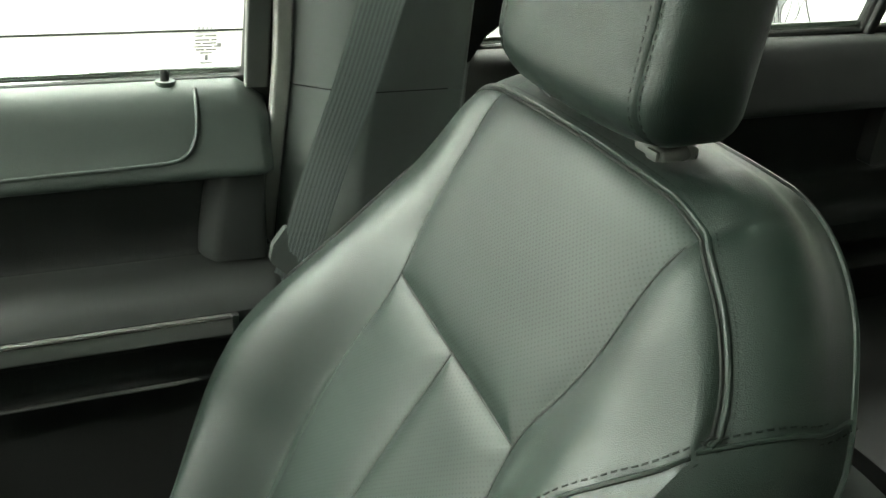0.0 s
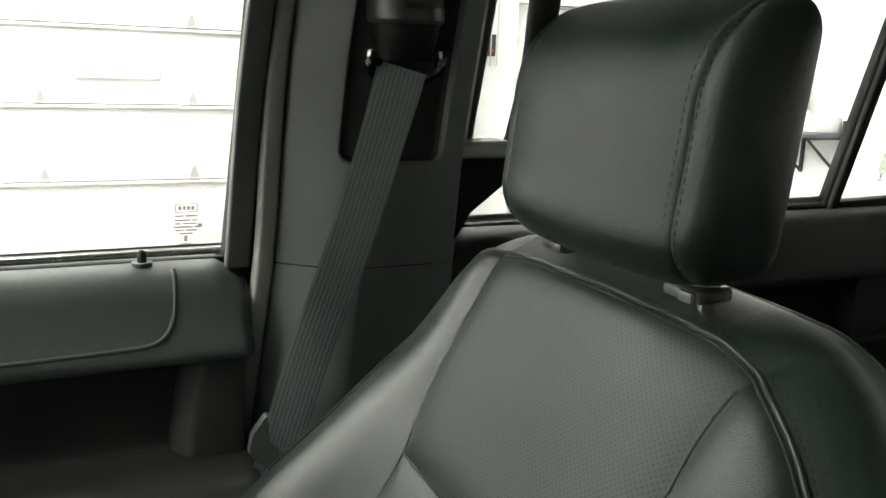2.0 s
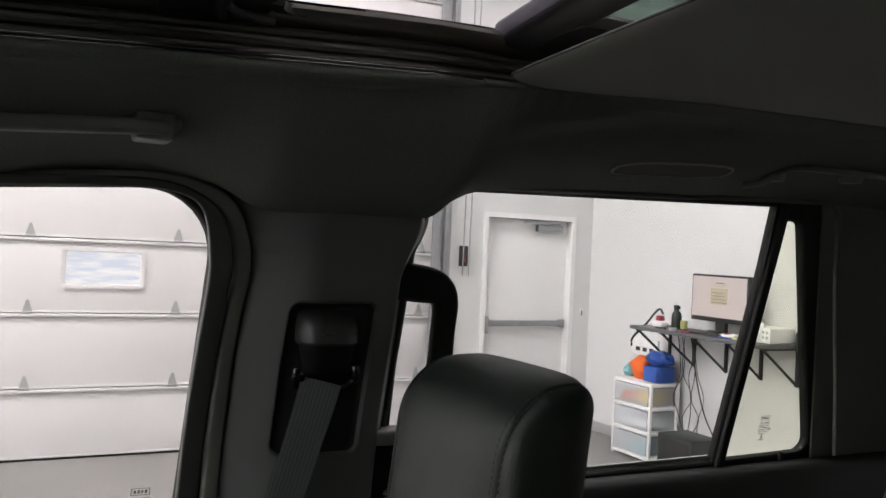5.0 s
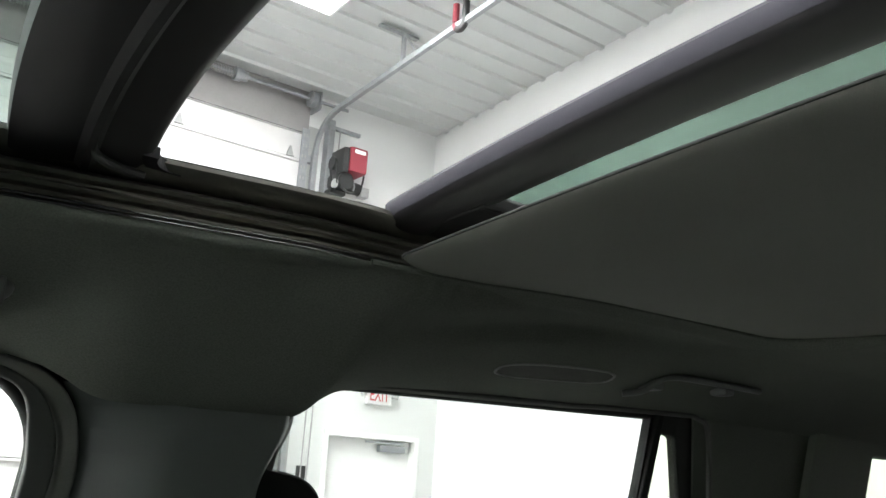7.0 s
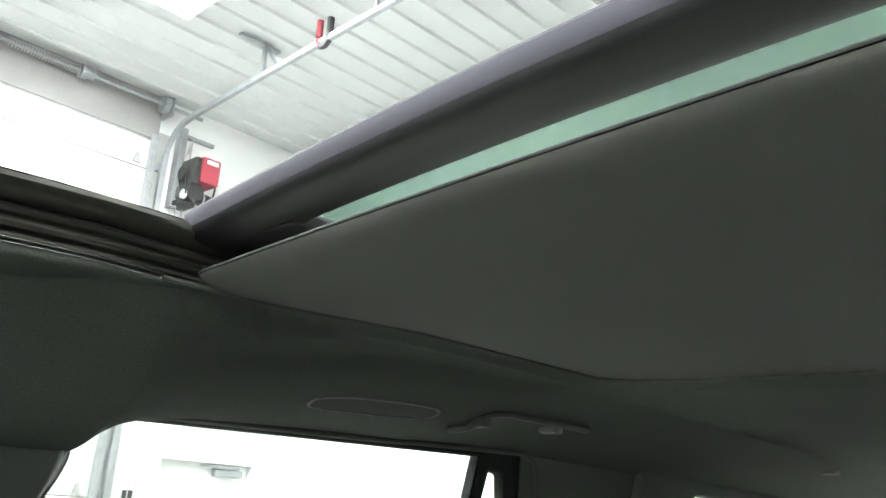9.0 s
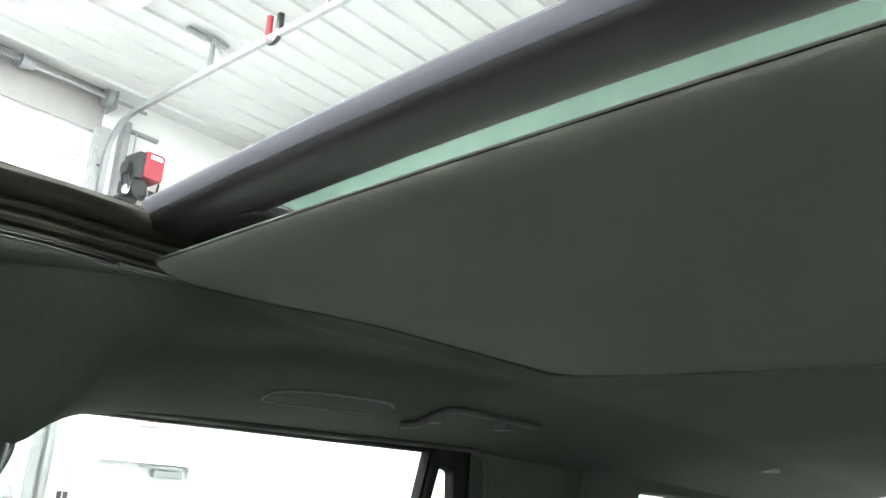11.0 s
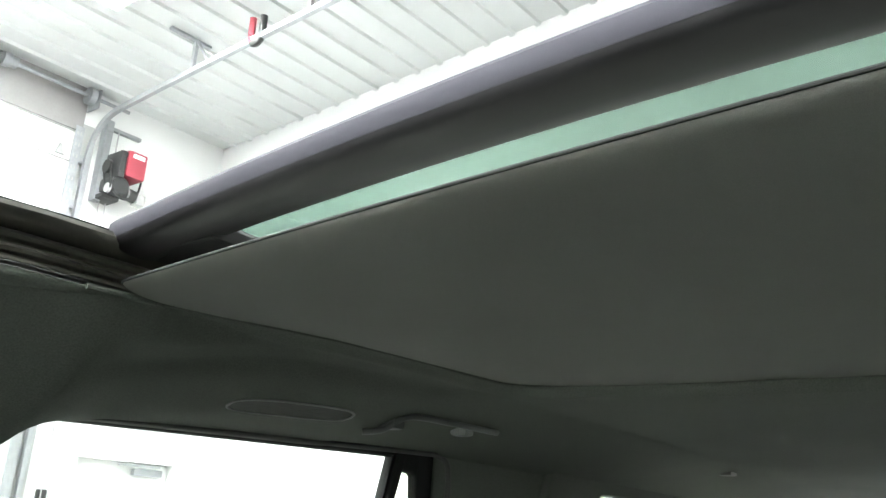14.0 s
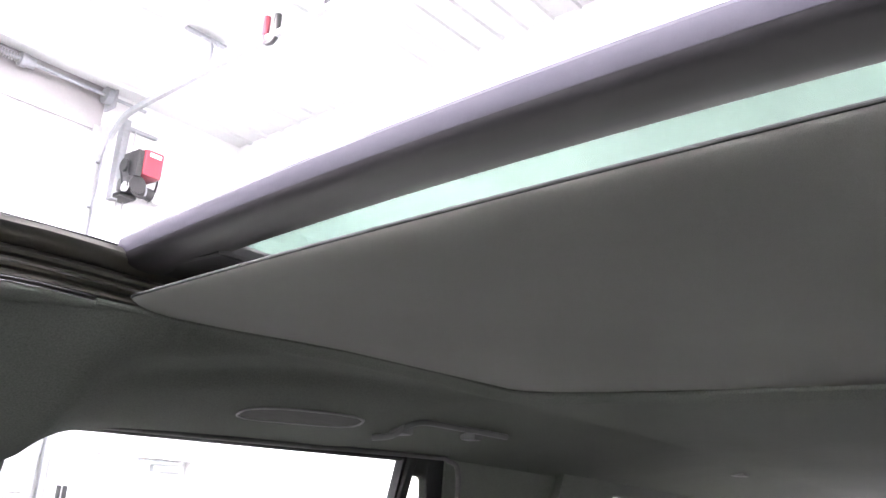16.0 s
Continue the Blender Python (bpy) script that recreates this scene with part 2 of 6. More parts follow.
SCREEN = glow("lit_screen", (1.0, 0.86, 0.79), 0.72, 0.03)
SCREENTEXT = material("screen_text", (0.16, 0.14, 0.11), 0.5)
SCREENINK = material("screen_print", (0.45, 0.40, 0.28), 0.5)
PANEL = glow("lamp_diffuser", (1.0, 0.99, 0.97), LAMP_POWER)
DAYPANE = glow("daylit_frosted_pane", (0.92, 0.95, 1.0), 0.85, 0.2)
def streaks(m, a, b, scale):
    nt = m.node_tree
    co = nt.nodes.new("ShaderNodeTexCoord")
    mp = nt.nodes.new("ShaderNodeMapping")
    mp.inputs["Scale"].default_value = scale
    n = nt.nodes.new("ShaderNodeTexNoise")
    n.inputs["Scale"].default_value = 1.0
    mx = nt.nodes.new("ShaderNodeMix")
    mx.data_type = "RGBA"
    mx.inputs[6].default_value, mx.inputs[7].default_value = (*a, 1), (*b, 1)
    rg = nt.nodes.new("ShaderNodeMapRange")
    rg.inputs[1].default_value, rg.inputs[2].default_value = 0.40, 0.62
    nt.links.new(co.outputs["Object"], mp.inputs[0])
    nt.links.new(mp.outputs[0], n.inputs["Vector"])
    nt.links.new(n.outputs[0], rg.inputs[0])
    nt.links.new(rg.outputs[0], mx.inputs[0])
    nt.links.new(mx.outputs[2], nt.nodes["Principled BSDF"].inputs["Emission Color"])
streaks(DAYPANE, (0.66, 0.74, 0.88), (1.0, 1.0, 1.0), (5, 1, 26))
SIGN = glow("lit_sign_face", (1.0, 0.97, 0.95), 0.15, 0.5)

# ---------------------------------------------------------------- building helpers
ORIGIN = {}


def thing(name, at, label, category, group="", kind=""):
    e = new(name)
    e.empty_display_size = 0.05
    e.location = at
    ORIGIN[e] = Vector(at)
    return tagged(e, label, category, group, kind)


def part(name, bm, mat, parent=None, label="", smooth=True, kind="", category=""):
    """Links a bmesh, given in world metres, as one mesh under a thing or part (or as a setting piece of its own)."""
    o = ORIGIN.get(parent, Vector((0, 0, 0)))
    bmesh.ops.remove_doubles(bm, verts=bm.verts, dist=1e-6)
    if o.length:
        bmesh.ops.translate(bm, verts=bm.verts, vec=-o)
    me = bpy.data.meshes.new(name)
    for f in bm.faces:
        f.smooth = smooth
    bmesh.ops.recalc_face_normals(bm, faces=bm.faces)
    bm.to_mesh(me)
    bm.free()
    for m in (mat if isinstance(mat, (list, tuple)) else [mat]):
        me.materials.append(m)
    if smooth:
        me.set_sharp_from_angle(angle=radians(38))
    ob = new(name, me)
    if parent:
        ob.parent = parent
        ORIGIN[ob] = o
    return tagged(ob, label, category, "", kind)


def box(x0, x1, y0, y1, z0, z1, bevel=0.0, bm=None, segs=2):
    bm = bm or bmesh.new()
    r = bmesh.ops.create_cube(bm, size=1)
    vs = r["verts"]
    bmesh.ops.scale(bm, verts=vs, vec=(abs(x1 - x0), abs(y1 - y0), abs(z1 - z0)))
    bmesh.ops.translate(bm, verts=vs, vec=((x0 + x1) / 2, (y0 + y1) / 2, (z0 + z1) / 2))
    if bevel:
        es = list({e for v in vs for e in v.link_edges})
        bmesh.ops.bevel(bm, geom=es, offset=bevel, segments=segs, profile=0.6, affect="EDGES")
    return bm


def grid(rows, bm=None, close_u=False, close_v=False, uvs=None):
    """Skin over rows of points."""
    bm = bm or bmesh.new()
    V = [[bm.verts.new(p) for p in r] for r in rows]
    n, k = len(V), len(V[0])
    lay = bm.loops.layers.uv.verify() if uvs else None
    for i in range(n if close_v else n - 1):
        for j in range(k if close_u else k - 1):
            i2, j2 = (i + 1) % n, (j + 1) % k
            f = bm.faces.new((V[i][j], V[i][j2], V[i2][j2], V[i2][j]))
            if uvs:
                for l, (a, b) in zip(f.loops, ((i, j), (i, j2), (i2, j2), (i2, j))):
                    l[lay].uv = uvs[a][b]
    return bm, V


def sweep(path, profile, up=(0, 0, 1), bm=None, caps=True, closed=False):
    """Carries a closed 2D profile (across, up) along a path."""
    bm = bm or bmesh.new()
    P = [Vector(p) for p in path]
    n = len(P)
    rows = []
    for i, p in enumerate(P):
        a = P[(i - 1) % n] if (closed or i > 0) else p
        b = P[(i + 1) % n] if (closed or i < n - 1) else p
        t = (b - a).normalized()
        u = Vector(up)
        side = t.cross(u)
        if side.length < 1e-4:
            side = t.cross(Vector((0.3, 0.9, 0.1)))
        side.normalize()
        w = side.cross(t).normalized()
        pr = profile(i / max(1, n - 1)) if callable(profile) else profile
        rows.append([p + side * s + w * h for s, h in pr])
    bm, V = grid(rows, bm, close_u=True, close_v=closed)
    if caps and not closed:
        bm.faces.new(V[0][::-1])
        bm.faces.new(V[-1])
    return bm


def circle(r, n=10, sx=1.0, sy=1.0):
    return [(r * sx * math.cos(2 * math.pi * i / n), r * sy * math.sin(2 * math.pi * i / n)) for i in range(n)]


def rrect(w, h, r, k=4):
    """Rounded rectangle, centred."""
    out = []
    for cx, cy, a0 in ((w / 2 - r, h / 2 - r, 0), (-w / 2 + r, h / 2 - r, 90), (-w / 2 + r, -h / 2 + r, 180), (w / 2 - r, -h / 2 + r, 270)):
        for i in range(k + 1):
            a = radians(a0 + 90 * i / k)
            out.append((cx + r * math.cos(a), cy + r * math.sin(a)))
    return out


def smooth_path(pts, steps=8, closed=False):
    """Catmull-Rom through the points."""
    P = [Vector(p) for p in pts]
    n = len(P)
    out = []
    for i in range(n if closed else n - 1):
        if closed:
            p0, p1, p2, p3 = P[i - 1], P[i], P[(i + 1) % n], P[(i + 2) % n]
        else:
            p0, p1, p2, p3 = P[max(0, i - 1)], P[i], P[i + 1], P[min(n - 1, i + 2)]
        for s in range(steps):
            t = s / steps
            out.append(0.5 * ((2 * p1) + (p2 - p0) * t + (2 * p0 - 5 * p1 + 4 * p2 - p3) * t * t + (3 * p1 - p0 - 3 * p2 + p3) * t ** 3))
    if not closed:
        out.append(P[-1])
    return out


def rod(path, r, n=8, bm=None, closed=False):
    return sweep(path, circle(r, n), bm=bm, closed=closed)


def prism(outline, to3d, d0, d1, bm=None):
    """A plate: closed outline of (a, b), mapped by to3d(a, b, d) at two depths."""
    bm = bm or bmesh.new()
    A = [bm.verts.new(to3d(a, b, d0)) for a, b in outline]
    B = [bm.verts.new(to3d(a, b, d1)) for a, b in outline]
    bm.faces.new(A)
    bm.faces.new(B[::-1])
    n = len(outline)
    for i in range(n):
        bm.faces.new((A[i], A[(i + 1) % n], B[(i + 1) % n], B[i]))
    return bm


def ring(inner, outer, to3d, d0, d1, bm=None, lip=0.0):
    """A frame between two outlines of equal count, with thickness and a rolled inner lip."""
    bm = bm or bmesh.new()
    loops = []
    cx = sum(p[0] for p in inner) / len(inner)
    cz = sum(p[1] for p in inner) / len(inner)
    def shrink(o, f):
        r = []
        for a, b in o:
            v = Vector((a - cx, b - cz))
            r.append((a - v.normalized().x * f, b - v.normalized().y * f))
        return r
    seq = [(outer, d0), (shrink(inner, -lip), d0), (shrink(inner, -lip * 0.3), d0 + (d1 - d0) * 0.15), (inner, d0 + (d1 - d0) * 0.4), (inner, d1), (outer, d1)]
    for o, d in seq:
        loops.append([to3d(a, b, d) for a, b in o])
    bm, _ = grid(loops, bm, close_u=True, close_v=True)
    return bm


def glass_y(z):
    return 0.765 - 0.23 * (z - 1.29)


def on_glass(x, z, d):
    """A point d metres inside (towards the cabin) of the leaning side-glass plane."""
    return (x, glass_y(z) - d, z)


def dashes(path, offset, length, gap, size, normal, bm=None):
    """Little thread stitches along a path, shifted sideways by offset."""
    bm = bm or bmesh.new()
    P = [Vector(p) for p in path]
    acc, nextat = 0.0, 0.0
    for i in range(len(P) - 1):
        d = P[i + 1] - P[i]
        L = d.length
        if L < 1e-6:
            continue
        t = d / L
        while nextat < acc + L:
            c = P[i] + t * (nextat - acc)
            nn = Vector(normal(c)) if callable(normal) else Vector(normal)
            s = t.cross(nn).normalized()
            nn = s.cross(t).normalized()
            c = c + s * offset
            a, b = c - t * length / 2, c + t * length / 2
            vs = [bm.verts.new(a + s * size - nn * size * 0.2), bm.verts.new(a - s * size - nn * size * 0.2), bm.verts.new(b - s * size - nn * size * 0.2), bm.verts.new(b + s * size - nn * size * 0.2),
                  bm.verts.new(a * 0.8 + b * 0.2 + nn * size), bm.verts.new(b * 0.8 + a * 0.2 + nn * size)]
            for q in ((0, 1, 4), (3, 5, 2), (0, 4, 5, 3), (1, 2, 5, 4)):
                bm.faces.new([vs[k] for k in q])
            nextat += length + gap
        acc += L
    return bm


def sstep(a, b, x):
    t = min(1.0, max(0.0, (x - a) / (b - a)))
    return t * t * (3 - 2 * t)


# ---------------------------------------------------------------- the hall: floor, walls, ceiling
XB, YA, ZC = 4.62, 6.43, 4.99
DOOR_X0, DOOR_X1, DOOR_TOP = 3.43, 4.43, 2.0
BAY_X0, BAY_X1, BAY_TOP = -3.3, 2.97, 4.58
X0, Y0 = -8.2, -7.5
ZT = 5.95


def ceiling_z(y):
    """The metal ceiling rises gently away from the wall with the doors."""
    return 4.975 + 0.061 * (YA - y)



part("floor", box(X0 - 0.2, XB + 0.2, Y0 - 0.2, YA + 0.4, -0.15, 0.0), CONCRETE, None, "grey sealed concrete workshop floor", False, "structure", "floor")
wa = box(DOOR_X1, XB, YA, YA + 0.2, 0.002, ZC)
box(DOOR_X0, DOOR_X1, YA, YA + 0.2, DOOR_TOP, ZC, bm=wa)
box(BAY_X1, DOOR_X0, YA, YA + 0.2, 0.002, ZC, bm=wa)
box(X0, BAY_X0, YA, YA + 0.2, 0.002, ZC, bm=wa)
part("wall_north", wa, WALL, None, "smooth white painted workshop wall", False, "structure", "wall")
part("lintel", box(BAY_X0, BAY_X1, YA - 0.02, YA + 0.2, BAY_TOP, ZC), LINTEL, None, "grey lintel above the sectional door", False, "structure", "lintel")
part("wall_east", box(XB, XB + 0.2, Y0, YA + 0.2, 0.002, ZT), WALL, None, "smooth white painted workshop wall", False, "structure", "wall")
part("wall_south", box(X0, XB, Y0 - 0.2, Y0, 0.002, ZT), WALL_BOUNCE, None, "unseen white wall, brightened to bounce light", False, "structure", "wall")
part("wall_west", box(X0 - 0.2, X0, Y0 - 0.2, YA + 0.2, 0.002, ZT), WALL_BOUNCE, None, "unseen white wall, brightened to bounce light", False, "structure", "wall")
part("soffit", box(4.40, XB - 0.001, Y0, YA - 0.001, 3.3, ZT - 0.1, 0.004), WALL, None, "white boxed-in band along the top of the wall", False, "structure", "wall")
part("baseboard", box(XB - 0.012, XB, Y0, YA, 0.003, 0.10, 0.002), GREYPLASTIC, None, "grey vinyl baseboard", False, "structure", "baseboard")

# ribbed metal ceiling: ribs run along the sectional door
ys = []
y = YA
while y > Y0:
    ys += [(y, 0.0), (y - 0.160, 0.0), (y - 0.171, -0.024), (y - 0.207, -0.024), (y - 0.218, 0.0)]
    y -= 0.229
cb = bmesh.new()
grid([[(X0, yy, ceiling_z(yy) + h), (4.42, yy, ceiling_z(yy) + h)] for yy, h in ys], cb)
grid([[(X0, yy, ceiling_z(yy) + 0.08), (XB, yy, ceiling_z(yy) + 0.08)] for yy in (YA, Y0)], cb)
part("ceiling", cb, CEILING, None, "white ribbed sheet-metal ceiling", False, "structure", "ceiling")

# ceiling lamp, with unseen copies added as fill light for the cabin
LZ = ceiling_z(4.48) - 0.04
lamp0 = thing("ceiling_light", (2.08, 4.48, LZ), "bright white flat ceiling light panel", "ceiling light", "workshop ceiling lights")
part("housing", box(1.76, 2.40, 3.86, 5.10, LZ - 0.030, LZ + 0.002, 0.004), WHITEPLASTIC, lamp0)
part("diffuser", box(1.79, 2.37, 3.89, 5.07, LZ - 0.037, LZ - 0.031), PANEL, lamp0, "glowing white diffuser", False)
for lx, ly in FILL_LAMPS:
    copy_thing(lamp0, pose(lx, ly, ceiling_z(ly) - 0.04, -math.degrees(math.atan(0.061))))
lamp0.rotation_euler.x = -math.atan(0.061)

# ---------------------------------------------------------------- sectional overhead door
gdoor = thing("sectional_door", ((BAY_X0 + BAY_X1) / 2, YA + 0.03, 0), "white insulated sectional overhead door with small windows, closed", "garage door")
SEC, FIRST = 0.545, 0.515
zs = [0.012, FIRST] + [FIRST + SEC * i for i in range(1, 9)]
zs = [z for z in zs if z < BAY_TOP - 0.05] + [BAY_TOP + 0.02]
for za, zb in zip(zs[:-1], zs[1:]):
    pb = box(BAY_X0 + 0.01, BAY_X1 - 0.01, YA + 0.02, YA + 0.06, za + 0.0025, zb - 0.0025, 0.005)
    # rolled upper and lower rails of the section stand a little proud
    box(BAY_X0 + 0.012, BAY_X1 - 0.012, YA - 0.004, YA + 0.03, zb - 0.026, zb - 0.003, 0.007, pb)
    box(BAY_X0 + 0.012, BAY_X1 - 0.012, YA + 0.012, YA + 0.03, za + 0.006, za + 0.018, 0.004, pb)
    part("door_section", pb, SECTION, gdoor)
# raised stile lines and hinges
cols = [-0.235 + 1.02 * k for k in range(-2, 4)]
for cx in cols:
    for za in zs[1:-1]:
        if cx > BAY_X1 - 0.1 or cx < BAY_X0:
            continue
        hb = bmesh.new()
        prism([(-0.029, 0), (0.029, 0), (0.029, 0.025), (0.019, 0.05), (0.008, 0.09), (-0.008, 0.09), (-0.019, 0.05), (-0.029, 0.025)],
              lambda a, b, d, cx=cx, za=za: (cx + a, YA + 0.008 - d, za + 0.008 + b), 0.0, 0.010, hb)
        rod([(cx - 0.035, YA - 0.004, za + 0.008), (cx + 0.035, YA - 0.004, za + 0.008)], 0.009, 8, hb)
        part("hinge", hb, HINGE, gdoor, "grey steel hinge", False)
for wx in (0.262, -2.2):
    fb = bmesh.new()
    zc = 1.392
    inner = [(wx + a, zc + b) for a, b in rrect(0.515, 0.238, 0.02)]
    outer = [(wx + a, zc + b) for a, b in rrect(0.58, 0.30, 0.025)]
    ring(inner, outer, lambda a, b, d: (a, YA + 0.02 - d, b), 0.016, 0.0, fb, 0.006)
    wn = part("window_frame", fb, SECTION, gdoor, "white window frame")
    part("pane", box(wx - 0.257, wx + 0.257, YA + 0.012, YA + 0.016, zc - 0.119, zc + 0.119), DAYPANE, wn, "daylit frosted pane", False)
part("bottom_seal", box(BAY_X0, BAY_X1, YA + 0.015, YA + 0.06, 0.001, 0.014, 0.003), RUBBER, gdoor, "black rubber bottom seal")

# ---------------------------------------------------------------- track, torsion shaft and opener
trk = thing("door_track", (3.02, YA - 0.06, 0.0), "galvanised steel door track with ceiling bracket", "door track")
tp = smooth_path([(3.02, YA - 0.07, 0.02), (3.02, YA - 0.07, 2.0), (3.02, YA - 0.085, 4.10), (3.02, YA - 0.10, 4.40), (3.02, YA - 0.165, 4.56), (3.02, YA - 0.34, 4.68), (3.02, YA - 0.72, 4.725), (3.02, 4.3, 4.825), (3.02, 2.7, 4.93)], 8)
part("rail", sweep(tp, [(-0.022, -0.018), (0.022, -0.018), (0.022, -0.010), (-0.015, -0.010), (-0.015, 0.011), (0.015, 0.014), (0.018, 0.019), (-0.022, 0.019)], up=(1, 0, 0)), GALV, trk, "", False)
ang = part("wall_angle", box(2.885, 2.962, YA - 0.078, YA - 0.072, 0.02, 4.60, 0.002), GALV, trk, "perforated galvanised wall angle", False)
part("flange", box(2.956, 2.962, YA - 0.071, YA - 0.005, 0.02, 4.60, 0.002), GALV, ang, "", False)
part("backing_strip", box(2.972, 3.10, YA - 0.012, YA - 0.003, 0.02, 4.66, 0.002), HINGE, trk, "grey steel backing strip", False)
for k in range(12):
    for cx in (2.908, 2.938):
        part("slot", box(cx - 0.006, cx + 0.006, YA - 0.0795, YA - 0.0765, 3.42 + 0.10 * k, 3.45 + 0.10 * k, 0.001), HINGE, ang, "grey slot in the angle", False)
for hz in (0.9, 1.9, 2.9, 3.9, 4.3):
    part("bracket", box(2.965, 3.07, YA - 0.050, YA - 0.004, hz, hz + 0.07, 0.004), GALV, trk, "", False)
for by in (5.0, 3.72):
    cz_ = ceiling_z(by)
    tz = 4.825 - 0.066 * (by - 4.3)
    hb = box(3.0, 3.03, by - 0.016, by + 0.016, tz, cz_ - 0.02, 0.002)
    rod([(3.01, by - 0.19, tz + 0.02), (3.01, by - 0.015, cz_ - 0.03)], 0.012, 6, hb)
    box(2.78, 3.14, by - 0.022, by + 0.022, cz_ - 0.045, cz_ - 0.024, 0.002, hb)
    part("hanger", hb, GALV, trk, "", False)
shaft = thing("torsion_shaft", (0, YA - 0.12, 4.87), "steel torsion shaft with springs and cable drum above the door", "torsion shaft")
part("shaft", rod([(BAY_X0, YA - 0.12, 4.87), (3.3, YA - 0.12, 4.87)], 0.016, 10), GALV, shaft, "", True)
for sx in (0.2, 1.6):
    coil = [(sx + 0.62 * i / 260, YA - 0.12 + 0.036 * math.cos(i * 2 * math.pi / 10), 4.87 + 0.036 * math.sin(i * 2 * math.pi / 10)) for i in range(261)]
    part("spring", rod(coil, 0.004, 5), HINGE, shaft, "coiled steel torsion spring")
for dx, r in ((2.93, 0.075), (2.2, 0.06), (2.26, 0.045)):
    part("cable_drum", rod([(dx - 0.025, YA - 0.12, 4.87), (dx - 0.01, YA - 0.12, 4.87), (dx + 0.03, YA - 0.12, 4.87)], r, 18), GALV, shaft)
part("end_bracket", box(2.97, 2.985, YA - 0.20, YA - 0.02, 4.76, 4.93, 0.004), GALV, shaft)

op = thing("door_opener", (3.33, YA - 0.14, 4.2), "red and black wall-mounted door opener motor", "door opener")
part("motor_cover", box(3.25, 3.43, YA - 0.34, YA - 0.10, 4.225, 4.46, 0.022), RED, op, "red plastic cover")
part("cover_back", box(3.19, 3.249, YA - 0.33, YA - 0.08, 4.20, 4.44, 0.015), BLACKSTEEL, op, "black back of the cover")
part("nameplate", box(3.29, 3.40, YA - 0.3425, YA - 0.339, 4.40, 4.435, 0.001), WHITEPLASTIC, op, "pale nameplate", False)
part("bracket_plate", box(3.14, 3.20, YA - 0.10, YA - 0.004, 4.02, 4.75, 0.004), GALV, op, "dull steel bracket plate")
part("strut", box(3.155, 3.50, YA - 0.05, YA - 0.004, 4.69, 4.72, 0.003), GALV, op, "thin steel strut")
gbx = box(3.17, 3.33, YA - 0.28, YA - 0.06, 4.09, 4.21, 0.025)
rod([(3.25, YA - 0.30, 4.14), (3.25, YA - 0.06, 4.14)], 0.075, 16, gbx)
part("gearbox", gbx, BLACKSTEEL, op, "black gearbox")
part("motor", rod([(3.31, YA - 0.17, 4.13), (3.42, YA - 0.17, 4.13), (3.46, YA - 0.17, 4.125)], 0.055, 16), BLACKSTEEL, op, "black motor end")
part("motor_band", rod([(3.37, YA - 0.17, 4.13), (3.385, YA - 0.17, 4.13)], 0.059, 16), GALV, op, "steel band round the motor")
part("junction_box", box(3.46, 3.54, YA - 0.22, YA - 0.12, 4.06, 4.15, 0.006), HINGE, op, "small grey junction box")
part("cable", rod(smooth_path([(3.43, YA - 0.2, 4.40), (3.475, YA - 0.2, 4.33), (3.48, YA - 0.2, 4.24), (3.47, YA - 0.19, 4.14)], 5), 0.009, 6), BLACKSTEEL, op)
part("sprocket", rod([(3.14, YA - 0.20, 4.30), (3.165, YA - 0.20, 4.30)], 0.06, 16), BLACKSTEEL, op, "upper chain wheel")
part("sprocket", rod([(3.15, YA - 0.25, 4.10), (3.175, YA - 0.25, 4.10)], 0.042, 14), HINGE, op, "lower chain wheel")
part("chain", rod([(3.152, YA - 0.258, 4.30), (3.16, YA - 0.29, 4.10), (3.16, YA - 0.25, 4.06), (3.16, YA - 0.21, 4.10), (3.152, YA - 0.142, 4.30), (3.152, YA - 0.20, 4.36)], 0.008, 6, None, True), BLACKSTEEL, op, "black drive chain")
part("foot_bracket", box(3.15, 3.31, YA - 0.20, YA - 0.004, 4.03, 4.065, 0.004), BLACKSTEEL, op)
part("release_arm", rod(smooth_path([(3.20, YA - 0.29, 4.08), (3.26, YA - 0.31, 4.03), (3.34, YA - 0.29, 4.05)], 4), 0.012, 6), BLACKSTEEL, op)

hk = thing("hanging_hook", (3.02, 4.26, 4.60), "red and black padded hook on the track", "hook")
hp = [(3.02, 4.335, 5.01), (3.02, 4.335, 4.87)] + [(3.02, 4.275 + 0.06 * math.cos(a), 4.85 + 0.06 * math.sin(a)) for a in [-(i * math.pi / 10) for i in range(0, 11)]] + [(3.02, 4.215, 4.99)]
part("black_arm", sweep(hp[5:], circle(0.028, 8)), BLACKSTEEL, hk, "black padded hook arm")
part("red_arm", sweep(hp[:6], circle(0.026, 8)), RED, hk, "red hook arm")

cable0 = thing("pull_cord", (3.24, YA - 0.05, 1.5), "thin grey pull cords beside the door track", "cord")
for cxx in (3.22, 3.28):
    part("cord", rod([(cxx, YA - 0.05, 4.7), (cxx - 0.01, YA - 0.05, 1.42)], 0.006, 6), GREYPLASTIC, cable0)
ctl = thing("wall_control", (3.22, YA - 0.02, 1.60), "small black wall control with a red button", "switch")
part("control_box", box(3.19, 3.26, YA - 0.05, YA - 0.002, 1.50, 1.68, 0.006), BLACKSTEEL, ctl)
part("button", rod([(3.225, YA - 0.058, 1.55), (3.225, YA - 0.048, 1.55)], 0.014, 10), RED, ctl, "red button")

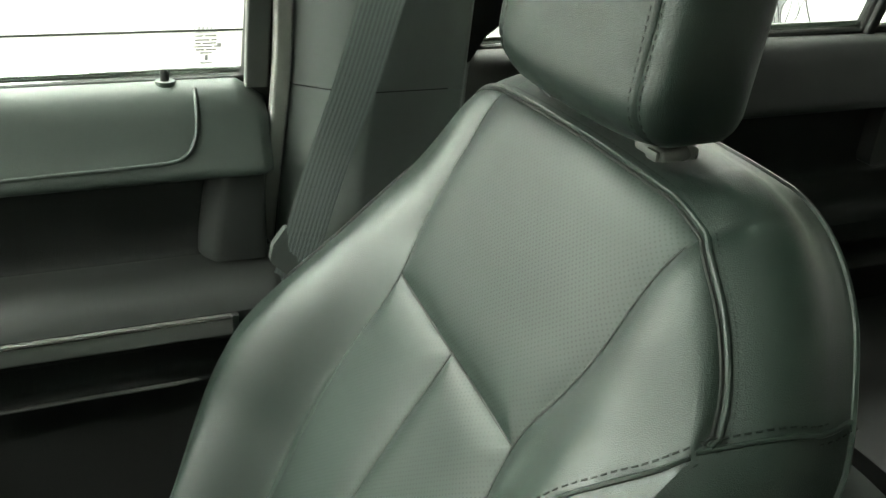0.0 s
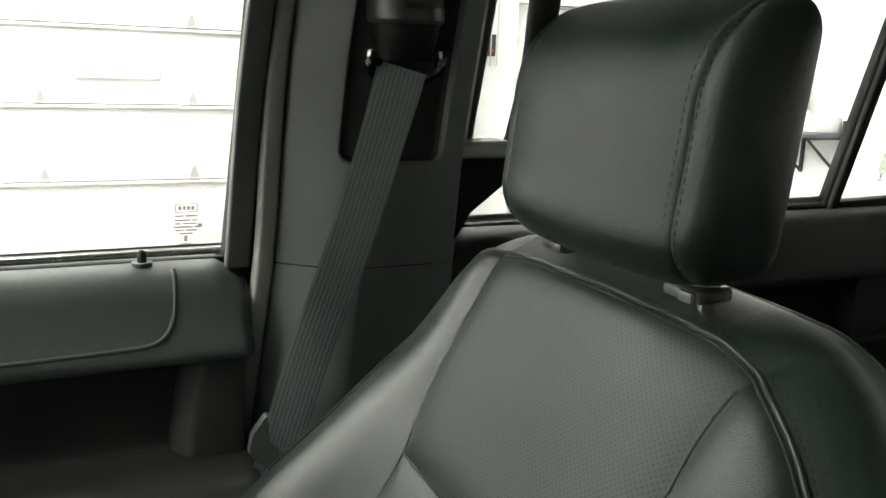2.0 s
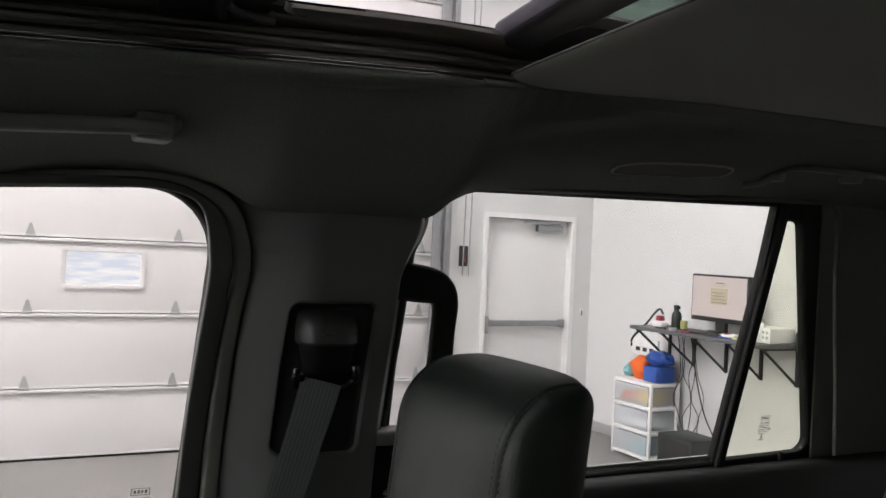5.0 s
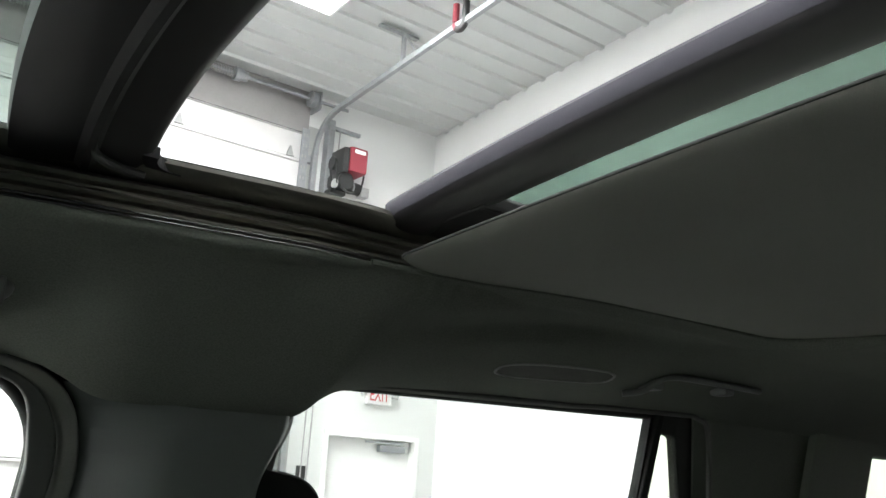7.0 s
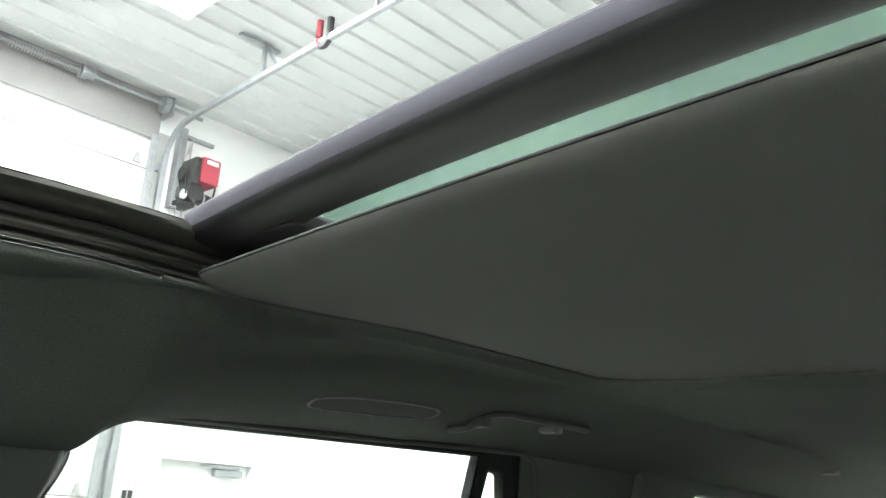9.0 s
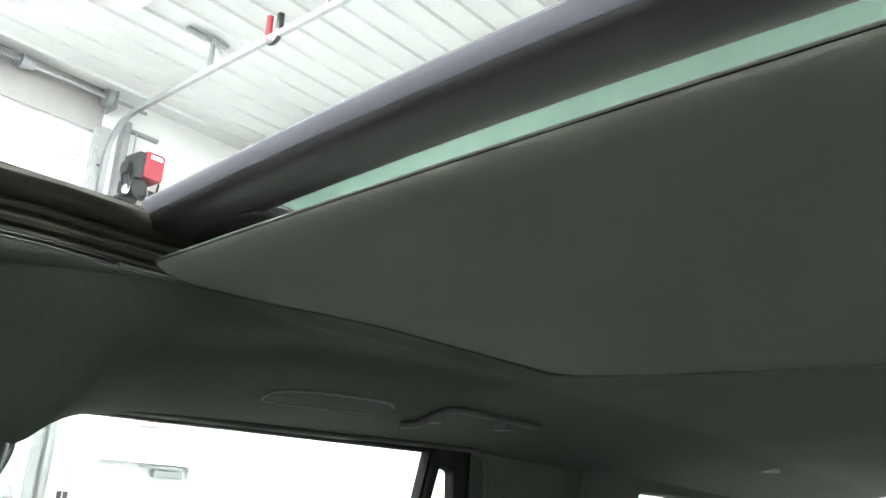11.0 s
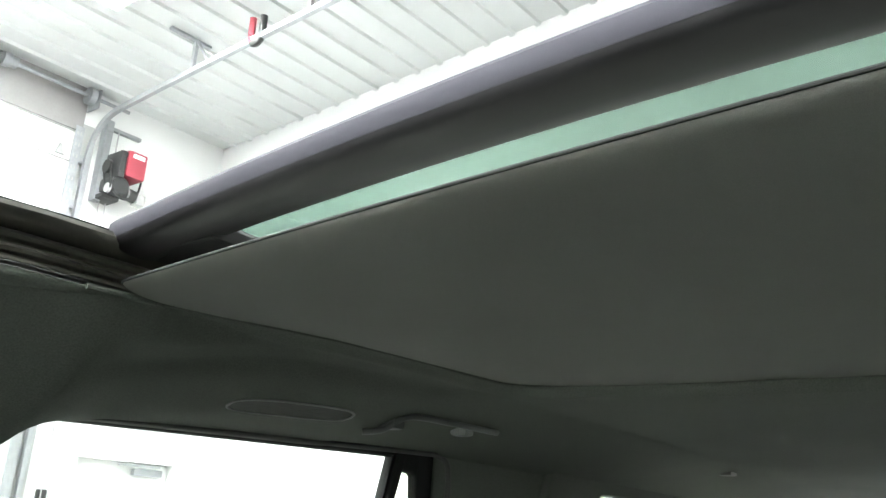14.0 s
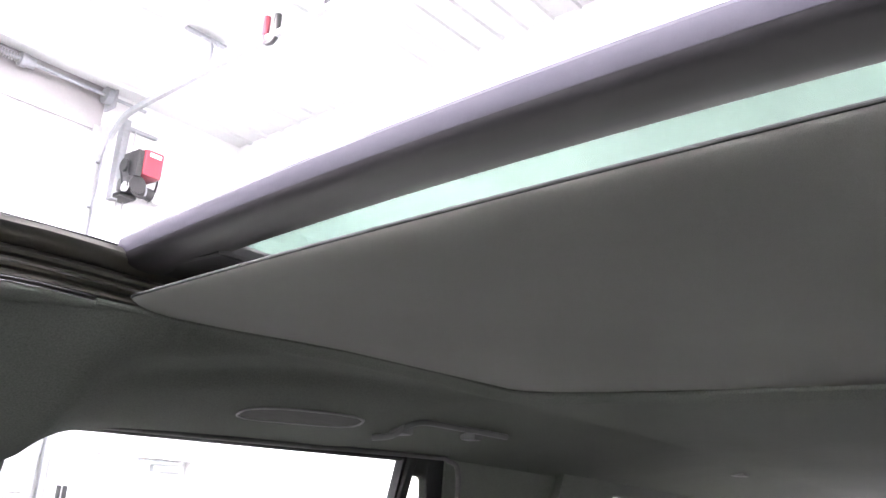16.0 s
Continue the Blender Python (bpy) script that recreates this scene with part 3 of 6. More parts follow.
# ---------------------------------------------------------------- personnel door and sign
md = thing("personnel_door", ((DOOR_X0 + DOOR_X1) / 2, YA + 0.1, 0), "white steel exit door with a push bar and closer", "door")
part("leaf", box(DOOR_X0 + 0.05, DOOR_X1 - 0.05, YA + 0.075, YA + 0.12, 0.008, DOOR_TOP - 0.05, 0.003), DOORPAINT, md)
for jx0, jx1, jz0, jz1 in ((DOOR_X0, DOOR_X0 + 0.048, 0.002, DOOR_TOP), (DOOR_X1 - 0.048, DOOR_X1 - 0.001, 0.002, DOOR_TOP), (DOOR_X0 + 0.049, DOOR_X1 - 0.049, DOOR_TOP - 0.048, DOOR_TOP - 0.001)):
    part("door_frame", box(jx0, jx1, YA - 0.012, YA + 0.16, jz0, jz1), DOORPAINT, md, "white steel frame", False)
part("door_stop", box(DOOR_X0, DOOR_X1, YA + 0.165, YA + 0.2, 0.003, DOOR_TOP), DOORPAINT, md, "", False)
pbm = box(DOOR_X0 + 0.07, DOOR_X1 - 0.08, YA + 0.01, YA + 0.04, 0.965, 1.02, 0.008)
part("push_bar", pbm, GALV, md, "brushed steel push bar")
part("latch_case", box(DOOR_X0 + 0.055, DOOR_X0 + 0.10, YA + 0.005, YA + 0.075, 0.90, 1.06, 0.008), HINGE, md, "dark latch case")
part("bar_end", box(DOOR_X1 - 0.11, DOOR_X1 - 0.07, YA + 0.02, YA + 0.075, 0.955, 1.03, 0.006), HINGE, md)
part("closer_body", box(4.02, 4.30, YA + 0.01, YA + 0.07, DOOR_TOP - 0.155, DOOR_TOP - 0.095, 0.01), GALV, md, "grey door closer")
part("closer_arm", box(3.86, 4.26, YA + 0.0, YA + 0.012, DOOR_TOP - 0.085, DOOR_TOP - 0.065, 0.003), GALV, md)

ex = thing("exit_sign", (3.935, YA - 0.03, 2.33), "white exit sign with red letters and two side lamps", "exit sign")
part("sign_box", box(3.80, 4.07, YA - 0.045, YA - 0.002, 2.25, 2.415, 0.008), WHITEPLASTIC, ex)
part("sign_face", box(3.812, 4.058, YA - 0.049, YA - 0.0455, 2.262, 2.403), SIGN, ex, "softly lit white face", False)
fc = bpy.data.curves.new("exit_letters", "FONT")
fc.body = "EXIT"
fc.size = 0.165
fc.align_x, fc.align_y = "CENTER", "CENTER"
fc.extrude = 0.001
fc.materials.append(REDINK)
ft = new("letters", fc)
ft.parent = ex
ft.matrix_basis = Matrix.Translation((0.0, -0.0205, 0.002)) @ pose(0, 0, 0, 90, 0, 0) @ Matrix.Diagonal((0.62, 1.0, 1, 1))
for s in (-1, 1):
    lb = rod([(3.935 + s * 0.14, YA - 0.03, 2.34), (3.935 + s * 0.17, YA - 0.05, 2.335), (3.935 + s * 0.19, YA - 0.07, 2.33)], 0.022, 10)
    part("side_lamp", lb, GREYPLASTIC, ex, "small grey lamp head")
sw = thing("light_switch", (4.53, YA, 1.1), "small dark light switch on the white wall", "switch")
part("plate", box(4.51, 4.55, YA - 0.008, YA - 0.001, 1.05, 1.14, 0.003), WHITEPLASTIC, sw)
part("rocker", box(4.523, 4.537, YA - 0.014, YA - 0.0085, 1.07, 1.12, 0.002), BLACKSTEEL, sw, "dark rocker")
sk = thing("wall_socket", (4.615, 5.55, 0.86), "grey wall socket box with outlets", "socket")
part("plate", box(XB - 0.02, XB - 0.001, 5.40, 5.75, 0.80, 0.94, 0.004), WHITEPLASTIC, sk)
for i in range(3):
    part("outlet", box(XB - 0.026, XB - 0.0205, 5.45 + i * 0.09, 5.50 + i * 0.09, 0.835, 0.87, 0.002), BLACKSTEEL, sk)

# ---------------------------------------------------------------- wall shelf with a screen and clutter
sh = thing("wall_shelf", (4.42, 4.6, 1.085), "dark grey wall shelf on black triangular steel brackets", "shelf")
part("board", box(4.21, XB - 0.004, 3.92, 5.30, 1.065, 1.095, 0.004), material("grey_shelf_board", (0.10, 0.10, 0.105), 0.5, grain=0.1, grain_scale=60), sh)
part("back_upstand", box(4.55, XB - 0.004, 3.90, 3.918, 1.04, 1.18, 0.003), BLACKSTEEL, sh)
for by in (5.26, 4.97, 4.62, 4.27, 3.94):
    bb = box(XB - 0.022, XB - 0.003, by - 0.012, by + 0.012, 0.79, 1.06, 0.002)
    rod([(XB - 0.015, by, 0.80), (4.27, by, 1.055)], 0.010, 6, bb)
    box(4.25, XB - 0.02, by - 0.010, by + 0.010, 1.05, 1.063, 0.001, bb)
    part("bracket", bb, BLACKSTEEL, sh, "", False)
mon = thing("monitor", (4.43, 4.52, 1.10), "flat black-framed computer monitor with a lit page", "monitor")
part("bezel", box(4.41, 4.45, 4.23, 4.81, 1.19, 1.545, 0.008), BLACKSTEEL, mon)
scr = part("screen", box(4.405, 4.4095, 4.245, 4.795, 1.225, 1.53), SCREEN, mon, "lit pale screen", False)
part("printed_bar", box(4.4035, 4.4045, 4.43, 4.60, 1.325, 1.445), SCREENINK, scr, "", False)
part("heading_bar", box(4.4035, 4.4045, 4.46, 4.55, 1.480, 1.487), SCREENTEXT, scr, "", False)
for k in range(4):
    part("text_bar", box(4.4024, 4.4034, 4.44 + 0.01 * k, 4.59, 1.335 + 0.024 * k, 1.341 + 0.024 * k), SCREENTEXT, scr, "", False)
for k in range(3):
    part("text_bar", box(4.4035, 4.4045, 4.47 - 0.02 * k, 4.56 + 0.015 * k, 1.452 + 0.008 * k, 1.455 + 0.008 * k), SCREENINK, scr, "", False)
part("stand", box(4.43, 4.47, 4.47, 4.57, 1.10, 1.30, 0.01), BLACKSTEEL, mon)
part("foot", box(4.36, 4.52, 4.38, 4.66, 1.096, 1.112, 0.006), BLACKSTEEL, mon)
kb = thing("keyboard", (4.32, 4.55, 1.10), "black computer keyboard on the shelf", "keyboard")
part("keys", box(4.26, 4.38, 4.35, 4.78, 1.096, 1.114, 0.005), BLACKSTEEL, kb)
def lathe(x, y, z, prof, n=20):
    """Turned body: (radius, height) pairs round an upright axis."""
    bm, V = grid([[(x + r * math.cos(2 * math.pi * k / n), y + r * math.sin(2 * math.pi * k / n), z + h) for k in range(n)] for r, h in prof], None, close_u=True)
    bm.faces.new(V[0][::-1])
    bm.faces.new(V[-1])
    return bm


DKGREEN = material("dark_green_plastic", (0.016, 0.026, 0.020), 0.4, grain=0.1)
spk = thing("spray_bottle", (4.40, 4.96, 1.096), "dark green plastic spray bottle on the shelf", "bottle")
part("body", lathe(4.40, 4.96, 1.096, [(0.036, 0.0), (0.040, 0.006), (0.040, 0.10), (0.034, 0.125), (0.016, 0.145), (0.013, 0.165)]), DKGREEN, spk)
part("spray_head", sweep([(4.40, 4.985, 1.268), (4.40, 4.95, 1.270), (4.40, 4.935, 1.262)], rrect(0.022, 0.028, 0.006)), BLACKSTEEL, spk, "black spray head")
part("trigger", rod([(4.40, 4.975, 1.262), (4.40, 4.985, 1.242), (4.40, 4.980, 1.225)], 0.006, 6), BLACKSTEEL, spk)
lg = thing("desk_gadget", (4.38, 5.14, 1.10), "red and white gadget with a black cable loop", "gadget")
part("base", box(4.35, 4.43, 5.08, 5.20, 1.096, 1.14, 0.012), WHITEPLASTIC, lg)
part("head", box(4.365, 4.415, 5.11, 5.17, 1.142, 1.185, 0.014), RED, lg, "red head")
part("cable_loop", rod(smooth_path([(4.40, 5.12, 1.20), (4.40, 5.16, 1.235), (4.40, 5.22, 1.20), (4.34, 5.26, 1.10), (4.20, 5.24, 1.0), (4.19, 5.24, 0.93)], 5), 0.009, 6), BLACKSTEEL, lg)
jr = thing("jar", (4.34, 4.14, 1.096), "yellow-green open jar on the shelf", "jar")
part("body", lathe(4.34, 4.14, 1.096, [(0.034, 0.0), (0.040, 0.006), (0.041, 0.06), (0.036, 0.078), (0.036, 0.092), (0.030, 0.092), (0.028, 0.03)]), LIME, jr)
bt = thing("bottle", (4.36, 4.05, 1.096), "small white plastic bottle with a cap", "bottle")
part("body", lathe(4.36, 4.05, 1.096, [(0.028, 0.0), (0.031, 0.005), (0.031, 0.11), (0.024, 0.13), (0.013, 0.14)]), WHITEPLASTIC, bt)
part("cap", lathe(4.36, 4.05, 1.2365, [(0.015, 0.0), (0.015, 0.022), (0.012, 0.026)]), GREYPLASTIC, bt, "grey screw cap")
cp = thing("cup", (4.37, 4.84, 1.096), "small yellow-green cup on the shelf", "cup")
part("body", lathe(4.37, 4.84, 1.096, [(0.022, 0.0), (0.024, 0.004), (0.029, 0.075), (0.027, 0.075), (0.022, 0.01)]), LIME, cp)
nb = thing("note_block", (4.27, 4.20, 1.096), "pale yellow note block on the shelf", "notes")
part("pad", box(4.24, 4.30, 4.165, 4.235, 1.096, 1.116, 0.002), material("pale_yellow_paper", (0.6, 0.56, 0.28), 0.7, grain=0.05), nb)
tr = thing("tool_tray", (4.33, 4.30, 1.096), "white tray with a screwdriver in it", "tray")
trb = box(4.285, 4.375, 4.23, 4.37, 1.096, 1.101, 0.002)
for a, b, d, e in ((4.285, 4.289, 4.23, 4.37), (4.371, 4.375, 4.23, 4.37), (4.285, 4.375, 4.23, 4.234), (4.285, 4.375, 4.366, 4.37)):
    box(a, b, d, e, 1.099, 1.122, 0.001, trb)
part("tray", trb, WHITEPLASTIC, tr)
part("screwdriver", rod([(4.33, 4.25, 1.110), (4.33, 4.30, 1.112), (4.33, 4.38, 1.124)], 0.007, 8), RED, tr, "red screwdriver")
cbx = thing("cable_box", (4.32, 4.45, 1.115), "flat black cable box on the shelf", "box")
part("case", box(4.295, 4.345, 4.39, 4.51, 1.1145, 1.135, 0.006), BLACKSTEEL, cbx)
tp_ = thing("tape_roll", (4.28, 4.70, 1.115), "small grey tape roll lying on the shelf", "tape")
part("ring", lathe(4.245, 4.82, 1.096, [(0.018, 0.0), (0.032, 0.0), (0.032, 0.022), (0.018, 0.022)]), GREYPLASTIC, tp_)
for nm, a, b, mat, lab in (("marker_pen", (4.24, 4.90), (4.25, 5.02), BLACKSTEEL, "black marker pen lying on the shelf"), ("marker_pen", (4.235, 4.63), (4.25, 4.74), RED, "red marker pen lying on the shelf"),
                           ("pliers", (4.25, 4.34), (4.235, 4.20), BLUE, "small blue-handled pliers on the shelf")):
    o = thing(nm, (a[0], a[1], 1.096), lab, nm.replace("_", " "))
    part("barrel", rod([(a[0], a[1], 1.103), ((a[0] + b[0]) / 2, (a[1] + b[1]) / 2, 1.103), (b[0], b[1], 1.103)], 0.007, 8), mat, o)
    part("tip", rod([(b[0], b[1], 1.103), (b[0] * 2 - a[0] * 1.0 - (b[0] - a[0]) * 0.75, b[1] + (b[1] - a[1]) * 0.25, 1.1025)], 0.004, 6), GREYPLASTIC, o)
bk = thing("wire_basket", (4.46, 3.98 + 0.06, 1.10), "white slotted plastic basket", "basket")
part("tub", box(4.34, 4.58, 3.95, 4.20 - 0.02, 1.096, 1.20, 0.01), WHITEPLASTIC, bk)
for i in range(6):
    for zz in (1.125, 1.16):
        part("slot", box(4.337, 4.3405, 3.97 + i * 0.033, 3.985 + i * 0.033, zz, zz + 0.02), GREYPLASTIC, bk, "", False)
wires = thing("cable_bundle", (4.45, 5.0, 0.6), "loose black cables hanging under the shelf", "cables")
rnd = random.Random(4)
for i in range(6):
    yb = 5.05 - i * 0.045
    pth = [(4.50, yb, 1.06)]
    for k in range(1, 6):
        pth.append((4.50 + rnd.uniform(-0.03, 0.06), yb + rnd.uniform(-0.06, 0.06), 1.06 - k * 0.17))
    part("cable", rod(smooth_path(pth, 5), 0.0035, 5), BLACKSTEEL, wires)
part("cable", rod(smooth_path([(4.55, 4.95, 1.06), (4.55, 4.88, 0.75), (4.56, 4.78, 0.45), (4.57, 4.62, 0.2), (4.5, 4.5, 0.03)], 6), 0.006, 5), BLACKSTEEL, wires)

# drawer cart with cloths and tubs on it
ct = thing("drawer_cart", (4.42, 5.30, 0), "white plastic cart with three clear drawers", "drawer unit")
cx0, cx1, cy0, cy1, ch = 4.26, 4.56, 5.06, 5.54, 0.64
fr = bmesh.new()
for px_ in (cx0 + 0.012, cx1 - 0.012):
    for py_ in (cy0 + 0.012, cy1 - 0.012):
        box(px_ - 0.012, px_ + 0.012, py_ - 0.012, py_ + 0.012, 0.0, ch, 0.003, fr)
for zz in (0.02, 0.22, 0.42, ch - 0.03):
    box(cx0, cx1, cy0, cy1, zz, zz + 0.028, 0.008, fr)
part("frame", fr, WHITEPLASTIC, ct)
for i, zz in enumerate((0.055, 0.255, 0.455)):
    db = box(cx0 - 0.008, cx1 - 0.02, cy0 + 0.026, cy1 - 0.026, zz, zz + 0.15, 0.01)
    d = part("drawer", db, CLEARPLASTIC, ct, "clear plastic drawer")
    fill = (BLUE, GREYPLASTIC, YELLOW)[i]
    if i == 2:
        part("cloth", box(cx0 + 0.03, cx1 - 0.06, cy0 + 0.05, cy0 + 0.22, zz + 0.01, zz + 0.10, 0.03), YELLOW, d, "yellow cloth")
        part("cloth", box(cx0 + 0.03, cx1 - 0.06, cy0 + 0.27, cy1 - 0.06, zz + 0.01, zz + 0.08, 0.03), ORANGE, d, "orange cloth")
    elif i == 1:
        part("cloth", box(cx0 + 0.03, cx1 - 0.06, cy0 + 0.06, cy1 - 0.1, zz + 0.01, zz + 0.08, 0.03), WHITEPLASTIC, d, "white cloth")
    else:
        part("folder", box(cx0 + 0.03, cx1 - 0.06, cy0 + 0.06, cy1 - 0.2, zz + 0.01, zz + 0.09, 0.01), TEAL, d, "pale blue folder")
def heap(name, at, size, mat, label, cat, seed):
    r = random.Random(seed)
    bm = bmesh.new()
    bmesh.ops.create_icosphere(bm, subdivisions=3, radius=1)
    for v in bm.verts:
        n1 = noise.noise(v.co * 1.7 + Vector((seed, 0, 0)))
        n2 = noise.noise(v.co * 4.5 + Vector((0, seed, 0)))
        v.co *= 1 + 0.28 * n1 + 0.12 * n2
        v.co = Vector((v.co.x * size[0] / 2, v.co.y * size[1] / 2, max(-0.9, v.co.z) * size[2] / 2))
    lo = min(v.co.z for v in bm.verts)
    bmesh.ops.translate(bm, verts=bm.verts, vec=(at[0], at[1], at[2] - lo))
    o = thing(name, at, label, cat)
    part("folds", bm, mat, o)
heap("orange_cloth", (4.40, 5.36, ch + 0.001), (0.16, 0.20, 0.20), ORANGE, "crumpled orange cloth on the drawer cart", "cloth", 3)
heap("teal_cloth", (4.42, 5.50, ch + 0.001), (0.16, 0.10, 0.12), TEAL, "folded pale teal cloth", "cloth", 8)
tub = thing("blue_tub", (4.42, 5.16, ch), "blue plastic tub with blue gloves on top", "tub")
part("tub", box(4.32, 4.52, 5.08, 5.24, ch + 0.002, ch + 0.13, 0.015), BLUE, tub)
heap("blue_gloves", (4.42, 5.16, ch + 0.131), (0.18, 0.26, 0.13), BLUE, "crumpled blue rubber gloves on the tub", "gloves", 5)
bx = thing("computer_case", (4.43, 4.80, 0), "dark grey computer case standing on the floor", "computer")
part("case", box(4.28, 4.58, 4.60, 4.98, 0.0, 0.28, 0.01), material("charcoal_case", (0.03, 0.035, 0.034), 0.5, grain=0.08), bx)
part("side_panel", box(4.274, 4.2795, 4.63, 4.95, 0.03, 0.25, 0.003), BLACKSTEEL, bx)
bx2 = thing("storage_box", (4.3, 4.45, 0), "low grey storage box on the floor", "box")
part("tray", box(4.12, 4.52, 4.28, 4.58, 0.0, 0.11, 0.01), GREYPLASTIC, bx2)

# ---------------------------------------------------------------- the car: side frames and panes
def rounded(pts, radii, k=8):
    out = []
    n = len(pts)
    for i in range(n):
        p, a, b = Vector(pts[i]), Vector(pts[i - 1]), Vector(pts[(i + 1) % n])
        u, v = (a - p).normalized(), (b - p).normalized()
        r = radii[i]
        half = math.acos(max(-1, min(1, u.dot(v)))) / 2
        d = r / math.tan(half)
        c = p + (u + v).normalized() * (r / math.sin(half))
        s, e = p + u * d - c, p + v * d - c
        ang = s.angle_signed(e)
        for j in range(k + 1):
            t = ang * j / k
            q = Vector((s.x * math.cos(-t) - s.y * math.sin(-t), s.x * math.sin(-t) + s.y * math.cos(-t)))
            out.append(tuple(c + q))
    return out


def dense(o, step=0.03):
    res = []
    for i, p in enumerate(o):
        q = o[(i + 1) % len(o)]
        L = math.dist(p, q)
        m = max(1, int(L / step))
        for j in range(m):
            res.append((p[0] + (q[0] - p[0]) * j / m, p[1] + (q[1] - p[1]) * j / m))
    return res


def to_rect(o, x0, x1, z0, z1):
    cx, cz = sum(p[0] for p in o) / len(o), sum(p[1] for p in o) / len(o)
    res = []
    for a, b in o:
        dx, dz = a - cx, b - cz
        s = min((x1 - cx) / dx if dx > 1e-9 else 1e9, (x0 - cx) / dx if dx < -1e-9 else 1e9,
                (z1 - cz) / dz if dz > 1e-9 else 1e9, (z0 - cz) / dz if dz < -1e-9 else 1e9)
        res.append((cx + dx * s, cz + dz * s))
    return res


FRONT_WIN = rounded([(-0.187, 1.266), (-0.163, 1.724), (-1.0, 1.668), (-1.16, 1.266)], [0.012, 0.082, 0.04, 0.02])
REAR_WIN = rounded([(0.115, 1.290), (0.105, 1.741), (0.782, 1.757), (0.760, 1.296)], [0.012, 0.085, 0.006, 0.006])
QUARTER_WIN = rounded([(0.786, 1.299), (0.804, 1.735), (0.845, 1.735), (1.0, 1.304)], [0.006, 0.008, 0.014, 0.022])
THIRD_WIN = rounded([(1.46, 1.30), (1.46, 1.739), (2.2, 1.742), (2.25, 1.30)], [0.05, 0.010, 0.05, 0.05])


def body_window(name, outline, rect, mat, label, d0=0.028, d1=-0.012):
    o = dense(outline)
    r = ring(o, to_rect(o, *rect), on_glass, d0, d1, None, 0.006)
    return part(name, r, mat, None, label, True, "structure", "window frame")


body_window("window_1", FRONT_WIN, (-1.25, -0.105, 1.255, 1.80), PLASTIC_DARK, "black front door window surround", 0.010)
body_window("window_2", REAR_WIN, (0.06, 0.777, 1.283, 1.80), PLASTIC_DARK, "black rear door window surround", 0.006)
body_window("window_3", QUARTER_WIN, (0.7775, 1.24, 1.283, 1.80), PLASTIC_DARK, "black quarter window surround", 0.006)
body_window("window_4", THIRD_WIN, (1.2405, 2.5, 1.27, 1.80), FABRIC, "black luggage bay window surround")


part("pillar_rear", prism([(1.02, 1.24), (0.872, 1.80), (1.452, 1.80), (1.452, 1.24)], on_glass, 0.010, -0.014), FABRIC, None, "black rear pillar trim", False, "structure", "pillar trim")


def glass_pane(name, outline, mat, parent=None, label=""):
    ob = part(name, prism(outline, on_glass, -0.004, 0.0), mat, parent, label, False, "" if parent else "structure", "" if parent else "glass")
    ob.visible_shadow = False
    return ob


# ---------------------------------------------------------------- front passenger door
fd = thing("front_door", (-0.6, 0.73, 0.6), "black front passenger car door, closed, with grey grained trim", "car door")
DOOR_PROFILE = [(0.772, 1.258), (0.764, 1.267), (0.752, 1.2685), (0.738, 1.265), (0.727, 1.257), (0.718, 1.243), (0.711, 1.225), (0.703, 1.205), (0.695, 1.190), (0.691, 1.180), (0.692, 1.173), (0.697, 1.169), (0.712, 1.167),
                (0.730, 1.164), (0.738, 1.155), (0.741, 1.13), (0.741, 1.085), (0.738, 1.066), (0.730, 1.058), (0.710, 1.054), (0.690, 1.048), (0.672, 1.037), (0.662, 1.023), (0.658, 1.013)]
DOOR_LOW = [(0.658, 1.013), (0.658, 0.982), (0.664, 0.974), (0.690, 0.966), (0.702, 0.955), (0.704, 0.93), (0.700, 0.916), (0.690, 0.909), (0.688, 0.903), (0.694, 0.897), (0.712, 0.89), (0.716, 0.80), (0.712, 0.62)]


def along_x(profile, xs, shift=lambda x, y, z: (x, y, z)):
    return grid([[shift(x, y, z) for (y, z) in profile] for x in xs])[0]


def densify(profile, k=3):
    p = smooth_path([(0, y, z) for y, z in profile], k)
    return [(v.y, v.z) for v in p]


xs_d = [-1.2 + i * 0.04 for i in range(25)] + [-0.215, -0.204, -0.198, -0.190, -0.182, -0.176, -0.172, -0.169, -0.167]
def door_shift(x, y, z):
    e = sstep(-0.182, -0.167, x)
    cut = max(0.0, min(1.0, (x + 0.198) / 0.028)) * sstep(1.225, 1.262, z)
    return (x, y + e * e * 0.009, z - 0.018 * cut)
UP = densify(DOOR_PROFILE)
iu = next(i for i, p in enumerate(UP) if p[1] < 1.1675)
ir = next(i for i, p in enumerate(UP) if p[1] < 1.0585)
upper = part("upper_trim", along_x(UP[:iu + 1], xs_d, door_shift), DOOR_TRIM, fd, "grey-green grained upper trim")
part("recess_panel", along_x(UP[iu:ir + 1], xs_d, door_shift), RECESS, fd, "black recessed middle panel")
part("armrest", along_x(UP[ir:], xs_d, door_shift), PLASTIC_MID, fd, "padded grained armrest")
part("lower_trim", along_x(densify(DOOR_LOW), xs_d, door_shift), RECESS, fd, "black lower door trim with a pocket")
part("end_cap", prism([(y, z) for y, z in DOOR_PROFILE + DOOR_LOW[1:] + [(0.80, 0.62), (0.80, 1.258)]], lambda a, b, d: (d, a + 0.009, b - 0.018 * sstep(1.225, 1.262, b)), -0.178, -0.1675), DOOR_TRIM, fd, "", False)
part("outer_skin", box(-1.2, -0.172, 0.80, 0.815, 0.5, 1.262, 0.004), PAINT, fd, "dark painted outer skin")

